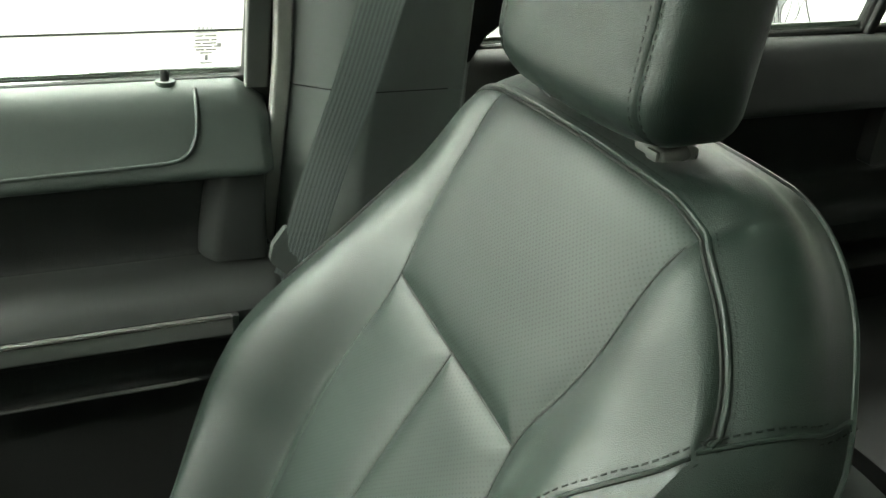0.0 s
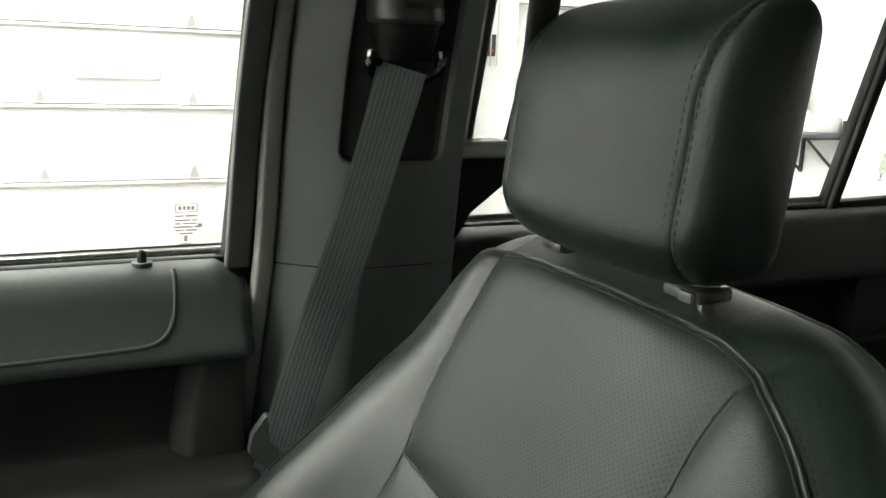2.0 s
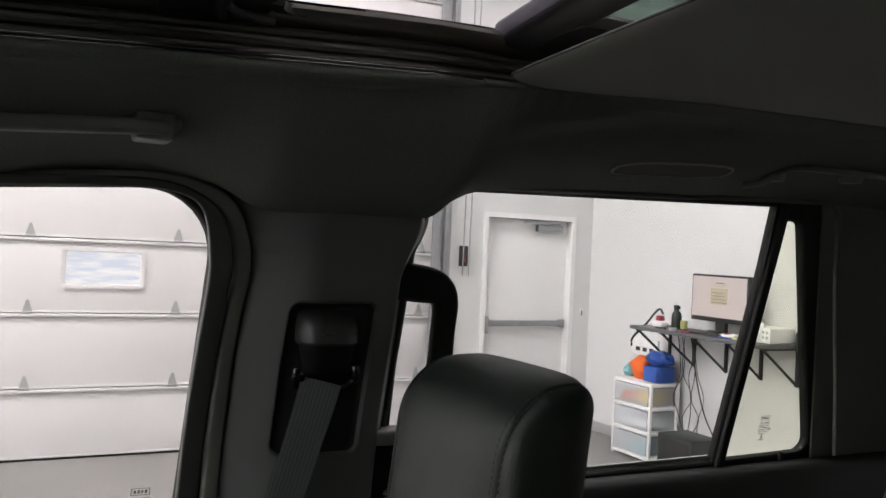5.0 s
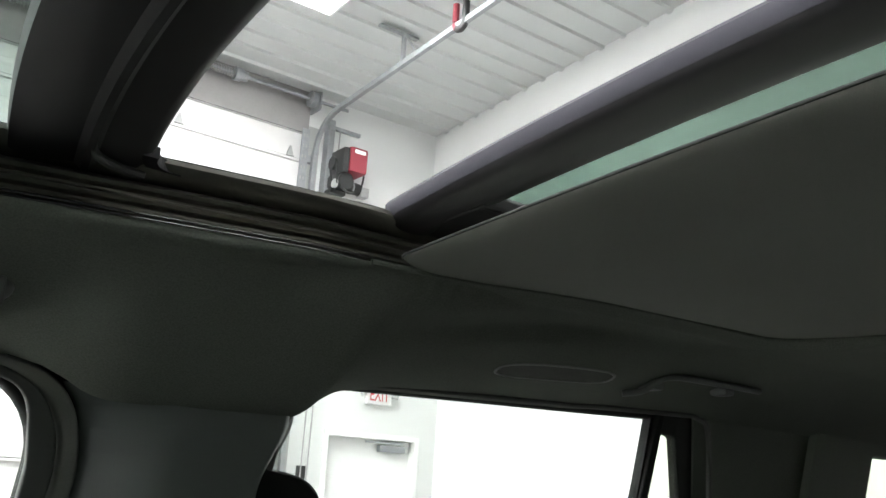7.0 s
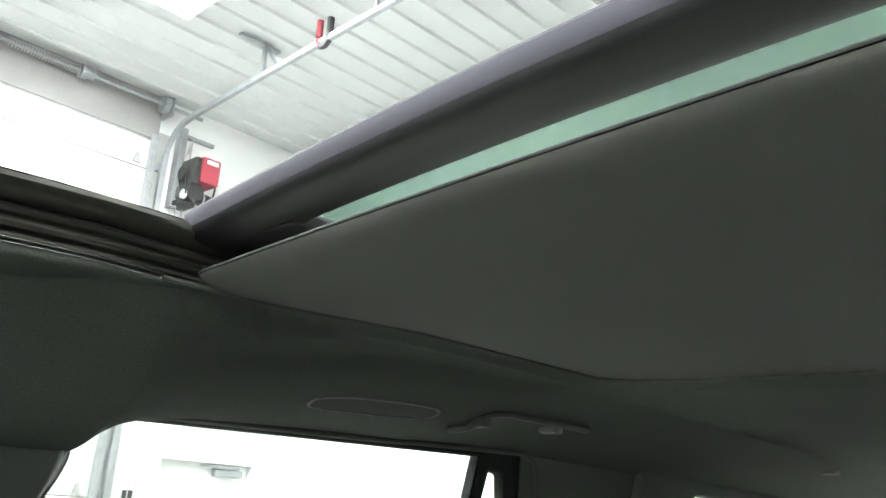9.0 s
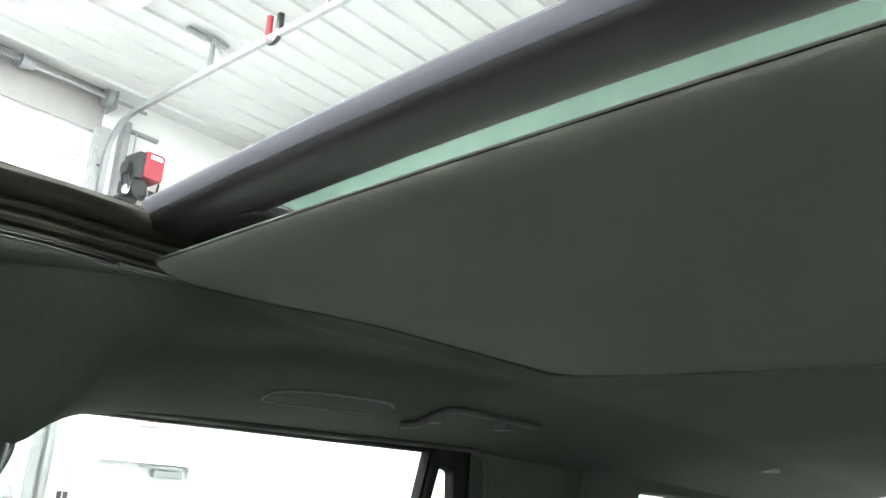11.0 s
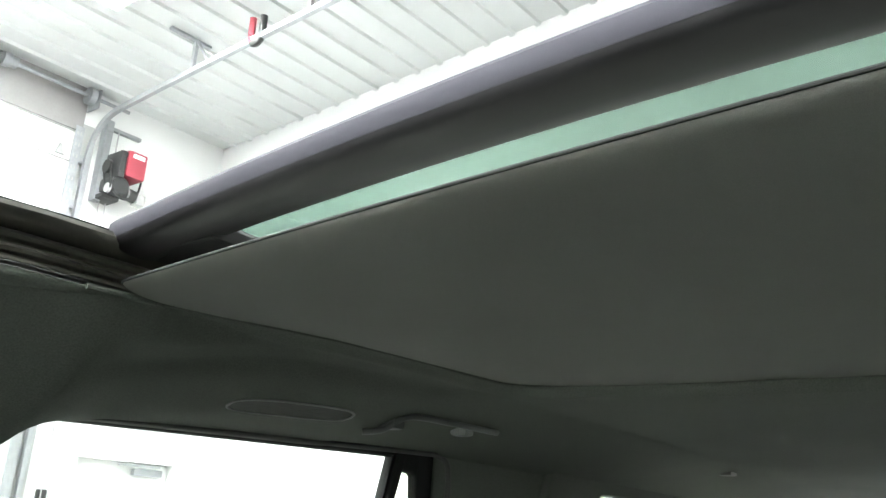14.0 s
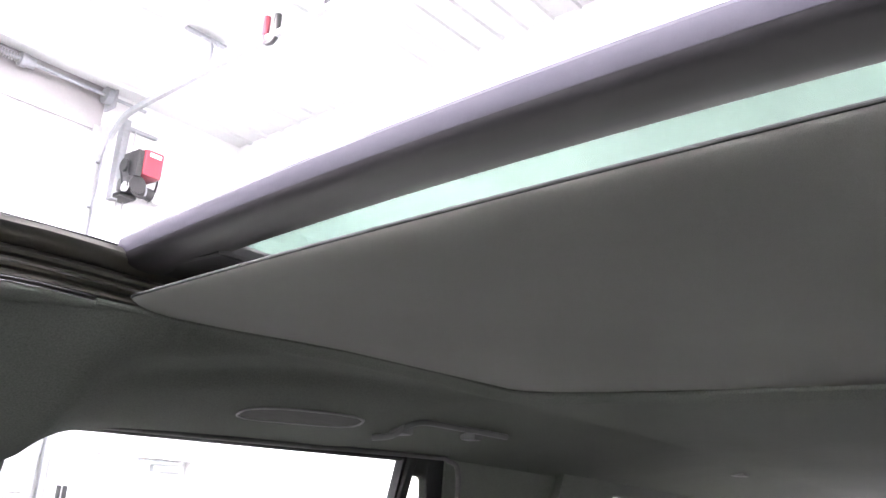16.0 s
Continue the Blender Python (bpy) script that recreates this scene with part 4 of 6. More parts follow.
def trim_y(z):
    for (ya, za), (yb, zb) in zip(UP[:-1], UP[1:]):
        if zb <= z <= za and za - zb > 1e-6:
            return ya + (yb - ya) * (za - z) / (za - zb)
    return 0.7
bead = [(-0.247, 1.264), (-0.248, 1.245), (-0.250, 1.225), (-0.255, 1.210), (-0.264, 1.199), (-0.280, 1.193), (-0.32, 1.191), (-0.42, 1.189), (-0.6, 1.185), (-1.18, 1.178)]
bp = smooth_path([(x, trim_y(z) - 0.0005, z) for x, z in bead], 6)
bp = [(p.x, trim_y(min(1.2665, max(1.17, p.z))), p.z) for p in bp]
part("raised_bead", rod(bp, 0.0024, 8), DOOR_TRIM, upper, "raised bead round the trim insert")
# pull cover in the recess
pc = []
for k in range(9):
    z = 1.0565 + 0.110 * k / 8
    xl = -0.257 + 0.017 * (k / 8) ** 1.3
    pc.append([(xl, 0.741, z), (xl, 0.735, z), (xl + 0.004, 0.728, z), (xl + 0.014, 0.712, z), (xl + 0.018, 0.7075, z), (xl + 0.024, 0.706, z), (-0.182, 0.704, z), (-0.178, 0.706, z), (-0.176, 0.712, z), (-0.176, 0.741, z)])
part("pull_cover", grid(pc)[0], PLASTIC_MID, fd, "black grained pull cover with a bevelled edge")
# bright strip along the armrest
part("trim_strip", sweep([(-1.15, 0.656, 0.998), (-0.6, 0.656, 0.998), (-0.232, 0.656, 0.998)], rrect(0.010, 0.028, 0.004), up=(0, 0, 1)), TRIM, fd, "polished pewter trim strip")
part("bright_line", rod([(-1.15, 0.6502, 1.0105), (-0.6, 0.6502, 1.0105), (-0.234, 0.6502, 1.0105)], 0.0019, 6), CHROME, fd, "bright line along the trim strip")
part("strip_end", box(-0.233, -0.224, 0.648, 0.664, 0.983, 1.013, 0.003), CHROME, fd, "chrome strip end")
part("pocket_line", rod([(-1.15, 0.687, 0.903), (-0.3, 0.687, 0.904), (-0.19, 0.70, 0.905)], 0.003, 6), TRIM, fd, "thin grey line on the door pocket")
pin = lathe(-0.277, 0.750, 1.266, [(0.0050, 0.0), (0.0050, 0.012), (0.0046, 0.015), (0.0032, 0.0175), (0.0010, 0.0185)], 14)
lp = part("lock_pin", pin, RUBBER, fd, "black door lock pin")
part("collar", rod([(-0.277, 0.750, 1.266), (-0.277, 0.750, 1.2705), (-0.277, 0.750, 1.2712)], 0.011, 16), DOOR_TRIM, lp, "round grey collar")
glass_pane("window_glass", FRONT_WIN, GLASS, fd, "clear door glass")
part("glass_seal", sweep([on_glass(-1.15, 1.266, 0.006), on_glass(-0.187, 1.267, 0.006)], rrect(0.010, 0.006, 0.002), up=(0, 0, 1)), RUBBER, fd, "black window seal")
part("bright_seal", sweep([on_glass(-1.15, 1.272, -0.010), on_glass(-0.187, 1.273, -0.010)], rrect(0.006, 0.008, 0.002), up=(0, 0, 1)), CHROME, fd, "bright outer window strip")
# sash: satin strip up the rear of the window, and the curved weatherstrip round it
sash = [(-0.1755, 1.262), (-0.170, 1.45), (-0.159, 1.60), (-0.160, 1.645), (-0.171, 1.685), (-0.194, 1.710), (-0.235, 1.7215), (-0.30, 1.722), (-0.5, 1.711), (-1.0, 1.678)]
sp = smooth_path([on_glass(a, b, 0.024) for a, b in sash], 6)
part("sash", sweep(sp, lambda t: rrect(0.027 - 0.016 * sstep(0.34, 0.58, t), 0.014, 0.0035), up=(0, 1, 0.2)), SASH, fd, "grey satin window sash")


def etched(cx, cz, parent, size=1.0, ink=INK):
    """Etched glass marking, drawn as plain bars."""
    bm = bmesh.new()
    def bar(a, b, w, h):
        prism([(cx + (a - w / 2) * size, cz + (b - h / 2) * size), (cx + (a + w / 2) * size, cz + (b - h / 2) * size), (cx + (a + w / 2) * size, cz + (b + h / 2) * size), (cx + (a - w / 2) * size, cz + (b + h / 2) * size)],
              on_glass, 0.0006, 0.0010, bm)
    for b, w in ((0.0225, 0.020), (0.0145, 0.020)):
        bar(0, b, w, 0.0008)
    for a in (-0.010, 0.010):
        bar(a, 0.0185, 0.0008, 0.0085)
    for k in range(4):
        bar(-0.006 + k * 0.004, 0.0185, 0.0026, 0.0042)
    for b, ws in ((0.0105, (0.008, 0.011)), (0.0062, (0.014, 0.005)), (0.0028, (0.005, 0.013)), (-0.0006, (0.018, 0.004)), (-0.0040, (0.008, 0.010)), (-0.0074, (0.012,)), (-0.018, (0.012,))):
        tot = sum(ws) + 0.002 * (len(ws) - 1)
        a = -tot / 2
        for w in ws:
            bar(a + w / 2, b, w, 0.0015)
            a += w + 0.002
    bar(0, -0.0125, 0.003, 0.006)
    bar(0.013, 0.0005, 0.004, 0.004)
    return part("etched_mark", bm, ink, parent, "small grey etched glass marking", False)


etched(-0.228, 1.306, fd, 1.15)

# ---------------------------------------------------------------- rear passenger door
rd = thing("rear_door", (0.5, 0.73, 0.6), "black rear passenger car door, closed, with dark trim", "car door")
def lift(p, dz):
    return [(y, z + dz * sstep(1.0, 1.2, z)) for y, z in p]
xs_r = [0.075 + i * 0.045 for i in range(28)]
UPR = lift(UP, 0.020)
part("upper_trim", along_x(UPR[:iu + 1], xs_r), REAR_TRIM, rd, "black grained upper trim")
part("recess_panel", along_x(UPR[iu:ir + 1], xs_r), PLASTIC_DARK, rd)
part("armrest", along_x(UPR[ir:], xs_r), PLASTIC_DARK, rd, "black armrest")
part("lower_trim", along_x(densify(DOOR_LOW), xs_r), PLASTIC_DARK, rd)
part("outer_skin", box(0.07, 1.16, 0.80, 0.815, 0.5, 1.285, 0.004), PAINT, rd, "dark painted outer skin")
part("pull_cover", prism(rounded([(0.80, 1.08), (0.80, 1.18), (0.88, 1.19), (0.92, 1.10)], [0.01] * 4, 3), lambda a, b, d: (a, 0.741 - d, b), 0.0, 0.03), REAR_TRIM, rd, "black pull cover", False)
rp = rod([(0.927, 0.757, 1.284), (0.927, 0.757, 1.300), (0.927, 0.757, 1.306)], 0.0052, 10)
part("lock_pin", rp, RUBBER, rd, "black door lock pin")
glass_pane("window_glass", REAR_WIN, GLASS, rd, "clear door glass")
glass_pane("quarter_glass", QUARTER_WIN, GLASS_REAR, rd, "slightly tinted quarter glass")
glass_pane("bay_window_glass", THIRD_WIN, GLASS_REAR, None, "tinted luggage bay side glass")
part("bright_seal", sweep([on_glass(0.115, 1.297, -0.008), on_glass(0.76, 1.302, -0.008)], rrect(0.006, 0.010, 0.002), up=(0, 0, 1)), CHROME, rd, "bright outer window strip")
etched(0.872, 1.352, rd, 1.15, INK_PALE)
etched(0.17, 1.352, rd, 1.15)
dvp = [on_glass(0.7725, 1.285, 0.008), on_glass(0.794, 1.77, 0.008)]
part("divider_bar", sweep(dvp, rrect(0.018, 0.012, 0.004), up=(0, 1, 0.2)), RUBBER, rd, "black window divider bar")

# ---------------------------------------------------------------- centre pillar trim with its belt
def pillar_x(z):
    pts = [(0.60, -0.189), (1.06, -0.158), (1.267, -0.139), (1.40, -0.1345), (1.50, -0.1295), (1.57, -0.122), (1.62, -0.1165), (1.645, -0.118), (1.67, -0.125), (1.693, -0.137), (1.715, -0.157), (1.77, -0.21)]
    for (za, xa), (zb, xb) in zip(pts[:-1], pts[1:]):
        if z <= zb:
            return xa + (xb - xa) * (z - za) / (zb - za)
    return pts[-1][1]


def pillar_r(z):
    return 0.072 + 0.013 * sstep(1.35, 1.64, z) + 0.029 * sstep(1.61, 1.70, z)


def pillar_y(z):
    return 0.660 - 0.13 * (z - 1.4)


def recess_edge(t, z):
    """Signed distance to the rounded outline of the belt recess."""
    r = 0.013
    dx, dz = abs(t - 0.511) * 0.210 - (0.0558 - r), abs(z - 1.486) - (0.098 - r)
    return math.hypot(max(dx, 0.0), max(dz, 0.0)) + min(max(dx, dz), 0.0) - r


def pillar_point(x, z, extra=0.0):
    xf, xr = pillar_x(z), pillar_r(z)
    t = (x - xf) / (xr - xf)
    q = max(0.0, 1 - t / 0.40)
    y = pillar_y(z) - 0.010 + 0.054 * q ** 1.6 + 0.030 * sstep(0.90, 1.0, t)
    # belt recess
    return (x, y + 0.014 * (1 - sstep(-0.004, 0.004, recess_edge(t, z))) - extra, z)


def pillar_piece(z0, z1, n):
    rows = []
    for i in range(n + 1):
        z = z0 + (z1 - z0) * i / n
        xf, xr = pillar_x(z), pillar_r(z)
        r = [(xf, pillar_y(z) + 0.10, z), (xf - 0.0005, pillar_y(z) + 0.085, z)]
        r += [pillar_point(xf + (xr - xf) * j / 170, z) for j in range(171)]
        r += [(xr + 0.004, pillar_y(z) + 0.05, z), (xr + 0.004, pillar_y(z) + 0.10, z)]
        rows.append(r)
    bm = grid(rows)[0]
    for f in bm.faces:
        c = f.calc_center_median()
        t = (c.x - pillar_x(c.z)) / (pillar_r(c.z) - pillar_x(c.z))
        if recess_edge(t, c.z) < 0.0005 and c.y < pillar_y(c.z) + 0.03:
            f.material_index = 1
    return bm


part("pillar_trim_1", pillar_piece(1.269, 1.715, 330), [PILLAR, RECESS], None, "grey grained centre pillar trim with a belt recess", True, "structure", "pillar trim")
part("pillar_trim_2", pillar_piece(0.62, 1.2678, 60), PILLAR, None, "grey grained lower centre pillar trim", True, "structure", "pillar trim")
part("pillar_core", box(-0.10, 0.068, 0.745, 0.80, 0.5, 1.80), RUBBER, None, "black centre pillar core", False, "structure", "pillar")
part("pillar_core_2", box(-0.185, -0.11, 0.75, 0.80, 0.5, 1.27), RUBBER, None, "black pillar core below the belt line", False, "structure", "pillar")
# weatherstrip in front of the pillar, curving over the window
ws = [(-0.199, 0.70), (-0.171, 1.06), (-0.1515, 1.267), (-0.147, 1.40), (-0.142, 1.50), (-0.1345, 1.57), (-0.129, 1.62), (-0.134, 1.66), (-0.148, 1.692), (-0.172, 1.713), (-0.205, 1.7235), (-0.243, 1.727), (-0.31, 1.724), (-0.5, 1.712), (-1.05, 1.670)]
wsp = smooth_path([(a, min(pillar_y(b) + 0.049, glass_y(b) - 0.014), b) for a, b in ws], 8)
part("weatherstrip", sweep(wsp, rrect(0.0205, 0.020, 0.005), up=(0, 1, 0.1)), SEAL_GREY, None, "dark grey fabric-covered weatherstrip round the door opening", True, "structure", "weatherstrip")
ws2 = [(0.080, 1.0), (0.083, 1.3), (0.090, 1.60), (0.0945, 1.675), (0.108, 1.712), (0.133, 1.734), (0.17, 1.745), (0.23, 1.750), (0.5, 1.757), (0.80, 1.766), (0.852, 1.764), (0.888, 1.742), (0.925, 1.62), (0.985, 1.45), (1.035, 1.30)]
wsp2 = smooth_path([on_glass(a, b, 0.040) for a, b in ws2], 8)
part("weatherstrip_rear", sweep(wsp2, rrect(0.008, 0.009, 0.0035), up=(0, 1, 0.1)), SEAL_DARK, None, "black weatherstrip round the rear door opening", True, "structure", "weatherstrip")

belt = thing("seat_belt", (-0.08, 0.62, 1.0), "black ribbed seat belt hanging from its pillar guide", "seat belt")
def adjuster(z):
    """Centre, half width and depth of the height adjuster's bowl at height z."""
    t = (1.576 - z) / 0.082
    lip = sstep(0.50, 0.56, t)
    dome = math.sqrt(max(0.0, 1 - (1 - min(1.0, t / 0.34)) ** 2))
    return -0.0245 + 0.004 * t, 0.031 + 0.009 * dome - 0.004 * lip - 0.006 * sstep(0.5, 1.0, t), 0.014 + 0.030 * dome - 0.006 * lip - 0.010 * sstep(0.60, 1.0, t)


ar = []
for k in range(45):
    z = 1.576 - 0.082 * k / 44
    c_, w, dp = adjuster(z)
    ar.append([(c_ + w * math.copysign(abs(math.cos(q)) ** 0.75, math.cos(q)), 0.655 - dp * 1.1 * abs(math.sin(q)) ** 0.72, z) for q in [math.pi * m / 32 for m in range(33)]])
ad, av = grid(ar)
ad.faces.new(av[0])
ad.faces.new(av[-1][::-1])
for f in ad.faces:
    f.material_index = 0 if f.calc_center_median().z > 1.531 else 1
adj = part("height_adjuster", ad, [PLASTIC_SHEEN, PLASTIC_DARK], belt, "black height adjuster cover")
def on_button(a, b, d):
    c_, w, dp = adjuster(b)
    cosine = min(1.0, abs(a - c_) / w) ** (1 / 0.75)
    return (a, 0.655 - dp * 1.1 * (1 - cosine ** 2) ** 0.36 - d, b)


bo = dense(rounded([(-0.038, 1.547), (0.009, 1.547), (0.009, 1.5685), (-0.038, 1.5685)], [0.007, 0.004, 0.004, 0.002], 4), 0.004)
part("button_gap", prism([(-0.0145 + (a + 0.0145) * 1.06, 1.5578 + (b - 1.5578) * 1.12) for a, b in bo], on_button, -0.004, 0.0003), RUBBER, adj, "dark gap round the release button")
part("button", prism(bo, on_button, -0.004, 0.0012), PLASTIC_SHEEN, adj, "release button")
gl = smooth_path([(-0.066, 0.622, 1.503), (-0.069, 0.622, 1.490), (-0.060, 0.626, 1.479), (-0.030, 0.628, 1.476), (-0.004, 0.626, 1.478), (0.009, 0.621, 1.488), (0.010, 0.622, 1.505)], 6)
part("guide_loop", rod(gl, 0.0050, 8), LOOP, belt, "glossy black guide loop")
for sx in (-0.064, 0.004):
    part("guide_stud", rod([(sx, 0.619, 1.493), (sx, 0.611, 1.493), (sx, 0.6105, 1.493)], 0.0045, 8), LOOP, belt, "small dark stud")
bc = [(-0.036, 0.6165, 1.488), (-0.053, 0.621, 1.42), (-0.083, 0.637, 1.30), (-0.118, 0.656, 1.18), (-0.144, 0.678, 1.066), (-0.160, 0.694, 0.99), (-0.176, 0.704, 0.90), (-0.188, 0.708, 0.78)]
bc = smooth_path(bc, 8)
rows, uvs = [], []
acc = 0
for i, p in enumerate(bc):
    if i:
        acc += (p - bc[i - 1]).length
    t = (bc[min(i + 1, len(bc) - 1)] - bc[max(i - 1, 0)]).normalized()
    s = Vector((1, -0.10, 0))
    s = (s - t * s.dot(t)).normalized()
    nn = t.cross(s).normalized()
    if nn.y > 0:
        nn = -nn
    half = 0.0262 - 0.0017 * sstep(0, 0.1, acc)
    rw, ru = [], []
    for k in range(13):
        u = -1 + 2 * k / 12
        rw.append(p + s * (u * half) + nn * (0.0009 + 0.0004 * math.cos(k * math.pi)) * (1 if 0 < k < 12 else 0.2))
        ru.append((u * half * 10, acc * 10))
    rw += [p + s * half * 0.99 - nn * 0.0003, p - s * half * 0.99 - nn * 0.0003]
    ru += [(half * 10, acc * 10), (-half * 10, acc * 10)]
    rows.append(rw)
    uvs.append(ru)
bmb, _ = grid(rows, None, close_u=True, uvs=uvs)
part("strap", bmb, BELT, belt, "black ribbed webbing strap")
def on_tongue(a, b, d):
    return (a, pillar_y(b) - 0.020 - d, b)
tg = bmesh.new()
prism(rounded([(-0.160, 1.110), (-0.151, 1.098), (-0.158, 1.076), (-0.116, 1.034), (-0.128, 1.008), (-0.180, 1.062), (-0.176, 1.086)], [0.004, 0.004, 0.003, 0.004, 0.006, 0.012, 0.008], 4), on_tongue, -0.006, 0.006, tg)
tongue = part("tongue", tg, PILLAR, belt, "grey plastic belt tongue")
mt = bmesh.new()
prism(rounded([(-0.175, 1.054), (-0.134, 1.020), (-0.150, 1.006), (-0.160, 1.024), (-0.164, 1.022), (-0.172, 0.988), (-0.180, 0.988), (-0.170, 1.030)], [0.003, 0.004, 0.003, 0.004, 0.003, 0.003, 0.003, 0.004], 3), on_tongue, -0.0015, 0.0015, mt)
part("steel_tongue", mt, CHROME, tongue, "bright forked steel tongue")

hd = thing("pillar_handle", (0.11, 0.66, 1.4), "black loop grab handle on the centre pillar", "grab handle")
hpth = smooth_path([(0.060, 0.655, 1.618), (0.095, 0.652, 1.613), (0.135, 0.654, 1.606), (0.152, 0.657, 1.585), (0.152, 0.660, 1.545), (0.150, 0.664, 1.49), (0.141, 0.670, 1.425), (0.136, 0.678, 1.396), (0.118, 0.682, 1.390), (0.090, 0.686, 1.388)], 6)
part("loop", sweep(hpth, lambda t: rrect(0.052 - 0.020 * sstep(0.12, 0.42, t), 0.030, 0.010), up=(0, 1, 0)), PLASTIC_DARK, hd)
part("upper_mount", box(0.048, 0.078, 0.640, 0.700, 1.592, 1.644, 0.008, None, 3), PLASTIC_DARK, hd, "black upper handle mount")
# mount coloured pale to stand in for light from the rear window
part("lower_mount", box(0.060, 0.128, 0.664, 0.706, 1.388, 1.408, 0.006, None, 3), RIM, hd, "lower handle mount, window light put into its pale colour")
part("gusset", prism(rounded([(0.062, 1.389), (0.128, 1.389), (0.124, 1.353), (0.086, 1.322), (0.072, 1.296), (0.062, 1.285)], [0.006, 0.006, 0.006, 0.008, 0.006, 0.004], 4), lambda a, b, d: (a, pillar_y(b) + 0.045 - d, b), 0.0, 0.030), PLASTIC_DARK, hd, "black gusset under the handle")

# ---------------------------------------------------------------- headliner
def lerp_tab(tab, x):
    if x <= tab[0][0]:
        return tab[0][1]
    for (a, va), (b, vb) in zip(tab[:-1], tab[1:]):
        if x <= b:
            t = (x - a) / (b - a)
            return va + (vb - va) * t
    return tab[-1][1]


def edge_z(x):
    return lerp_tab([(-1.2, 1.655), (-0.4, 1.714), (-0.2, 1.726), (0.2, 1.746), (0.8, 1.761), (1.4, 1.755), (2.5, 1.74)], x)


def lip_y(x):
    """Half width of the roof opening in the headliner; narrows to nothing at its rear edge."""
    if x < 0.06:
        return 0.408
    if x > 0.715:
        return 0.0
    base = lerp_tab([(0.06, 0.405), (0.13, 0.401), (0.20, 0.391), (0.27, 0.372), (0.34, 0.358), (0.50, 0.349), (0.72, 0.338)], x)
    t = max(0.0, (x - 0.625) / 0.09)
    return base * (1 - t ** 2.3) ** (1 / 2.6) if t < 1 else 0.0


def lip_z(x):
    return lerp_tab([(-1.2, 1.79), (-0.6, 1.815), (-0.25, 1.833), (0.0, 1.845), (0.5, 1.846), (0.7, 1.842), (1.2, 1.835), (2.5, 1.80)], x)


LIP = []
for _i in range(61):
    _x = 0.06 + 0.655 * (1 - (1 - _i / 60) ** 2.2)
    LIP.append((_x, lip_y(_x)))


def roll(x, y):
    """Padded roll that follows the opening: how far the lining swells downwards."""
    if x < 0.02:
        return 0.0
    d = min(math.hypot(x - a, y - b) for a, b in LIP)
    return (0.0105 * math.exp(-((d - 0.028) / 0.018) ** 2) - 0.0060 * math.exp(-((d - 0.078) / 0.016) ** 2)) * sstep(0.02, 0.20, x)


def liner_point(x, t, s):
    w = sstep(-0.34, -0.13, x)
    ye = 0.668 - 0.050 * w
    ze = edge_z(x) if x < -0.42 else lerp_tab([(-0.42, edge_z(-0.42)), (-0.31, 1.7335), (-0.25, 1.7365), (-0.21, 1.7335), (-0.18, 1.726), (-0.155, 1.714), (-0.135, 1.702), (-0.11, 1.697), (0.0, 1.697)], x)
    if x > 0.0:
        # the lower edge lies on the pillar trim, then turns up round the corner of the rear window
        ye = lerp_tab([(0.0, 0.618), (0.090, 0.618), (0.112, 0.640), (0.18, 0.638), (0.30, 0.655), (0.42, 0.668)], x)
        ze = lerp_tab([(0.0, 1.697), (0.085, 1.699), (0.104, 1.700), (0.110, 1.704), (0.122, 1.714), (0.137, 1.724), (0.155, 1.733), (0.178, 1.740), (0.23, 1.746), (0.32, 1.749)], x) if x < 0.32 else edge_z(x)
    yl, zl = lip_y(x), lip_z(x)
    y_out = 0.408
    # side slope up to the flat part, then flat to the opening; in front of the shade a thick roll turns up at its edge
    k = 1 - sstep(-0.08, 0.15, x)
    ya = max(yl, 0.40)
    if t < 0.7:
        q = t / 0.7
        y = ye + (ya + 0.024 * k - ye) * q
        z = ze + (zl - 0.017 * k - ze) * (q ** (1.75 - 0.85 * sstep(0.56, 0.68, x) - 0.5 * k))
    else:
        q = (t - 0.7) / 0.3
        a = q * math.pi / 2
        y = ya + (yl - ya) * q + 0.024 * k * (1 - math.sin(a))
        z = zl - 0.017 * k * math.cos(a) + 0.004 * (1 - (y / 0.41) ** 2) * (0 if x < 0.06 else 1)
    return (x, s * y, z - roll(x, y))


xs_h = [-0.80 + 0.05 * i for i in range(8)] + [-0.42 + 0.01 * i for i in range(50)] + [0.080 + 0.004 * i for i in range(26)] + [0.185 + 0.015 * i for i in range(22)] + [0.52 + 0.02 * i for i in range(5)] + [0.615 + 0.005 * i for i in range(18)] + [0.703 + 0.002 * i for i in range(8)] + [0.74 + 0.06 * i for i in range(30)]
hl = bmesh.new()
for s in (1, -1):
    rows = []
    for x in xs_h:
        r = [liner_point(x, j / 54, s) for j in range(55)]
        # turned-up rim at the opening
        if lip_y(x) > 0:
            p = r[-1]
            r.append((p[0], p[1] + s * 0.0025, p[2] + 0.0015))
        else:
            p = r[-1]
            r.append((p[0], p[1], p[2] + 0.0001))
        rows.append(r)
    grid(rows, hl)
part("headliner", hl, FABRIC, None, "black woven fabric headliner", True, "structure", "headliner")

hole = []
for i in range(121):
    x = 0.06 + 0.655 * (1 - (1 - i / 120) ** 2.6)
    hole.append((x, lip_y(x)))
pts = [(x, y, lip_z(x) + 0.004 * (1 - (y / 0.41) ** 2) - 0.0005) for x, y in hole]
pts += [(x, -y, z) for x, y, z in pts[::-1][1:]]
part("liner_rim", rod(pts, 0.0034, 8), FABRIC, None, "black rolled rim of the headliner opening", True, "structure", "trim")

# ---------------------------------------------------------------- roof opening: rails, glass panels, shade
def crown(y, h=0.010):
    return h * (1 - (y / 0.41) ** 2)


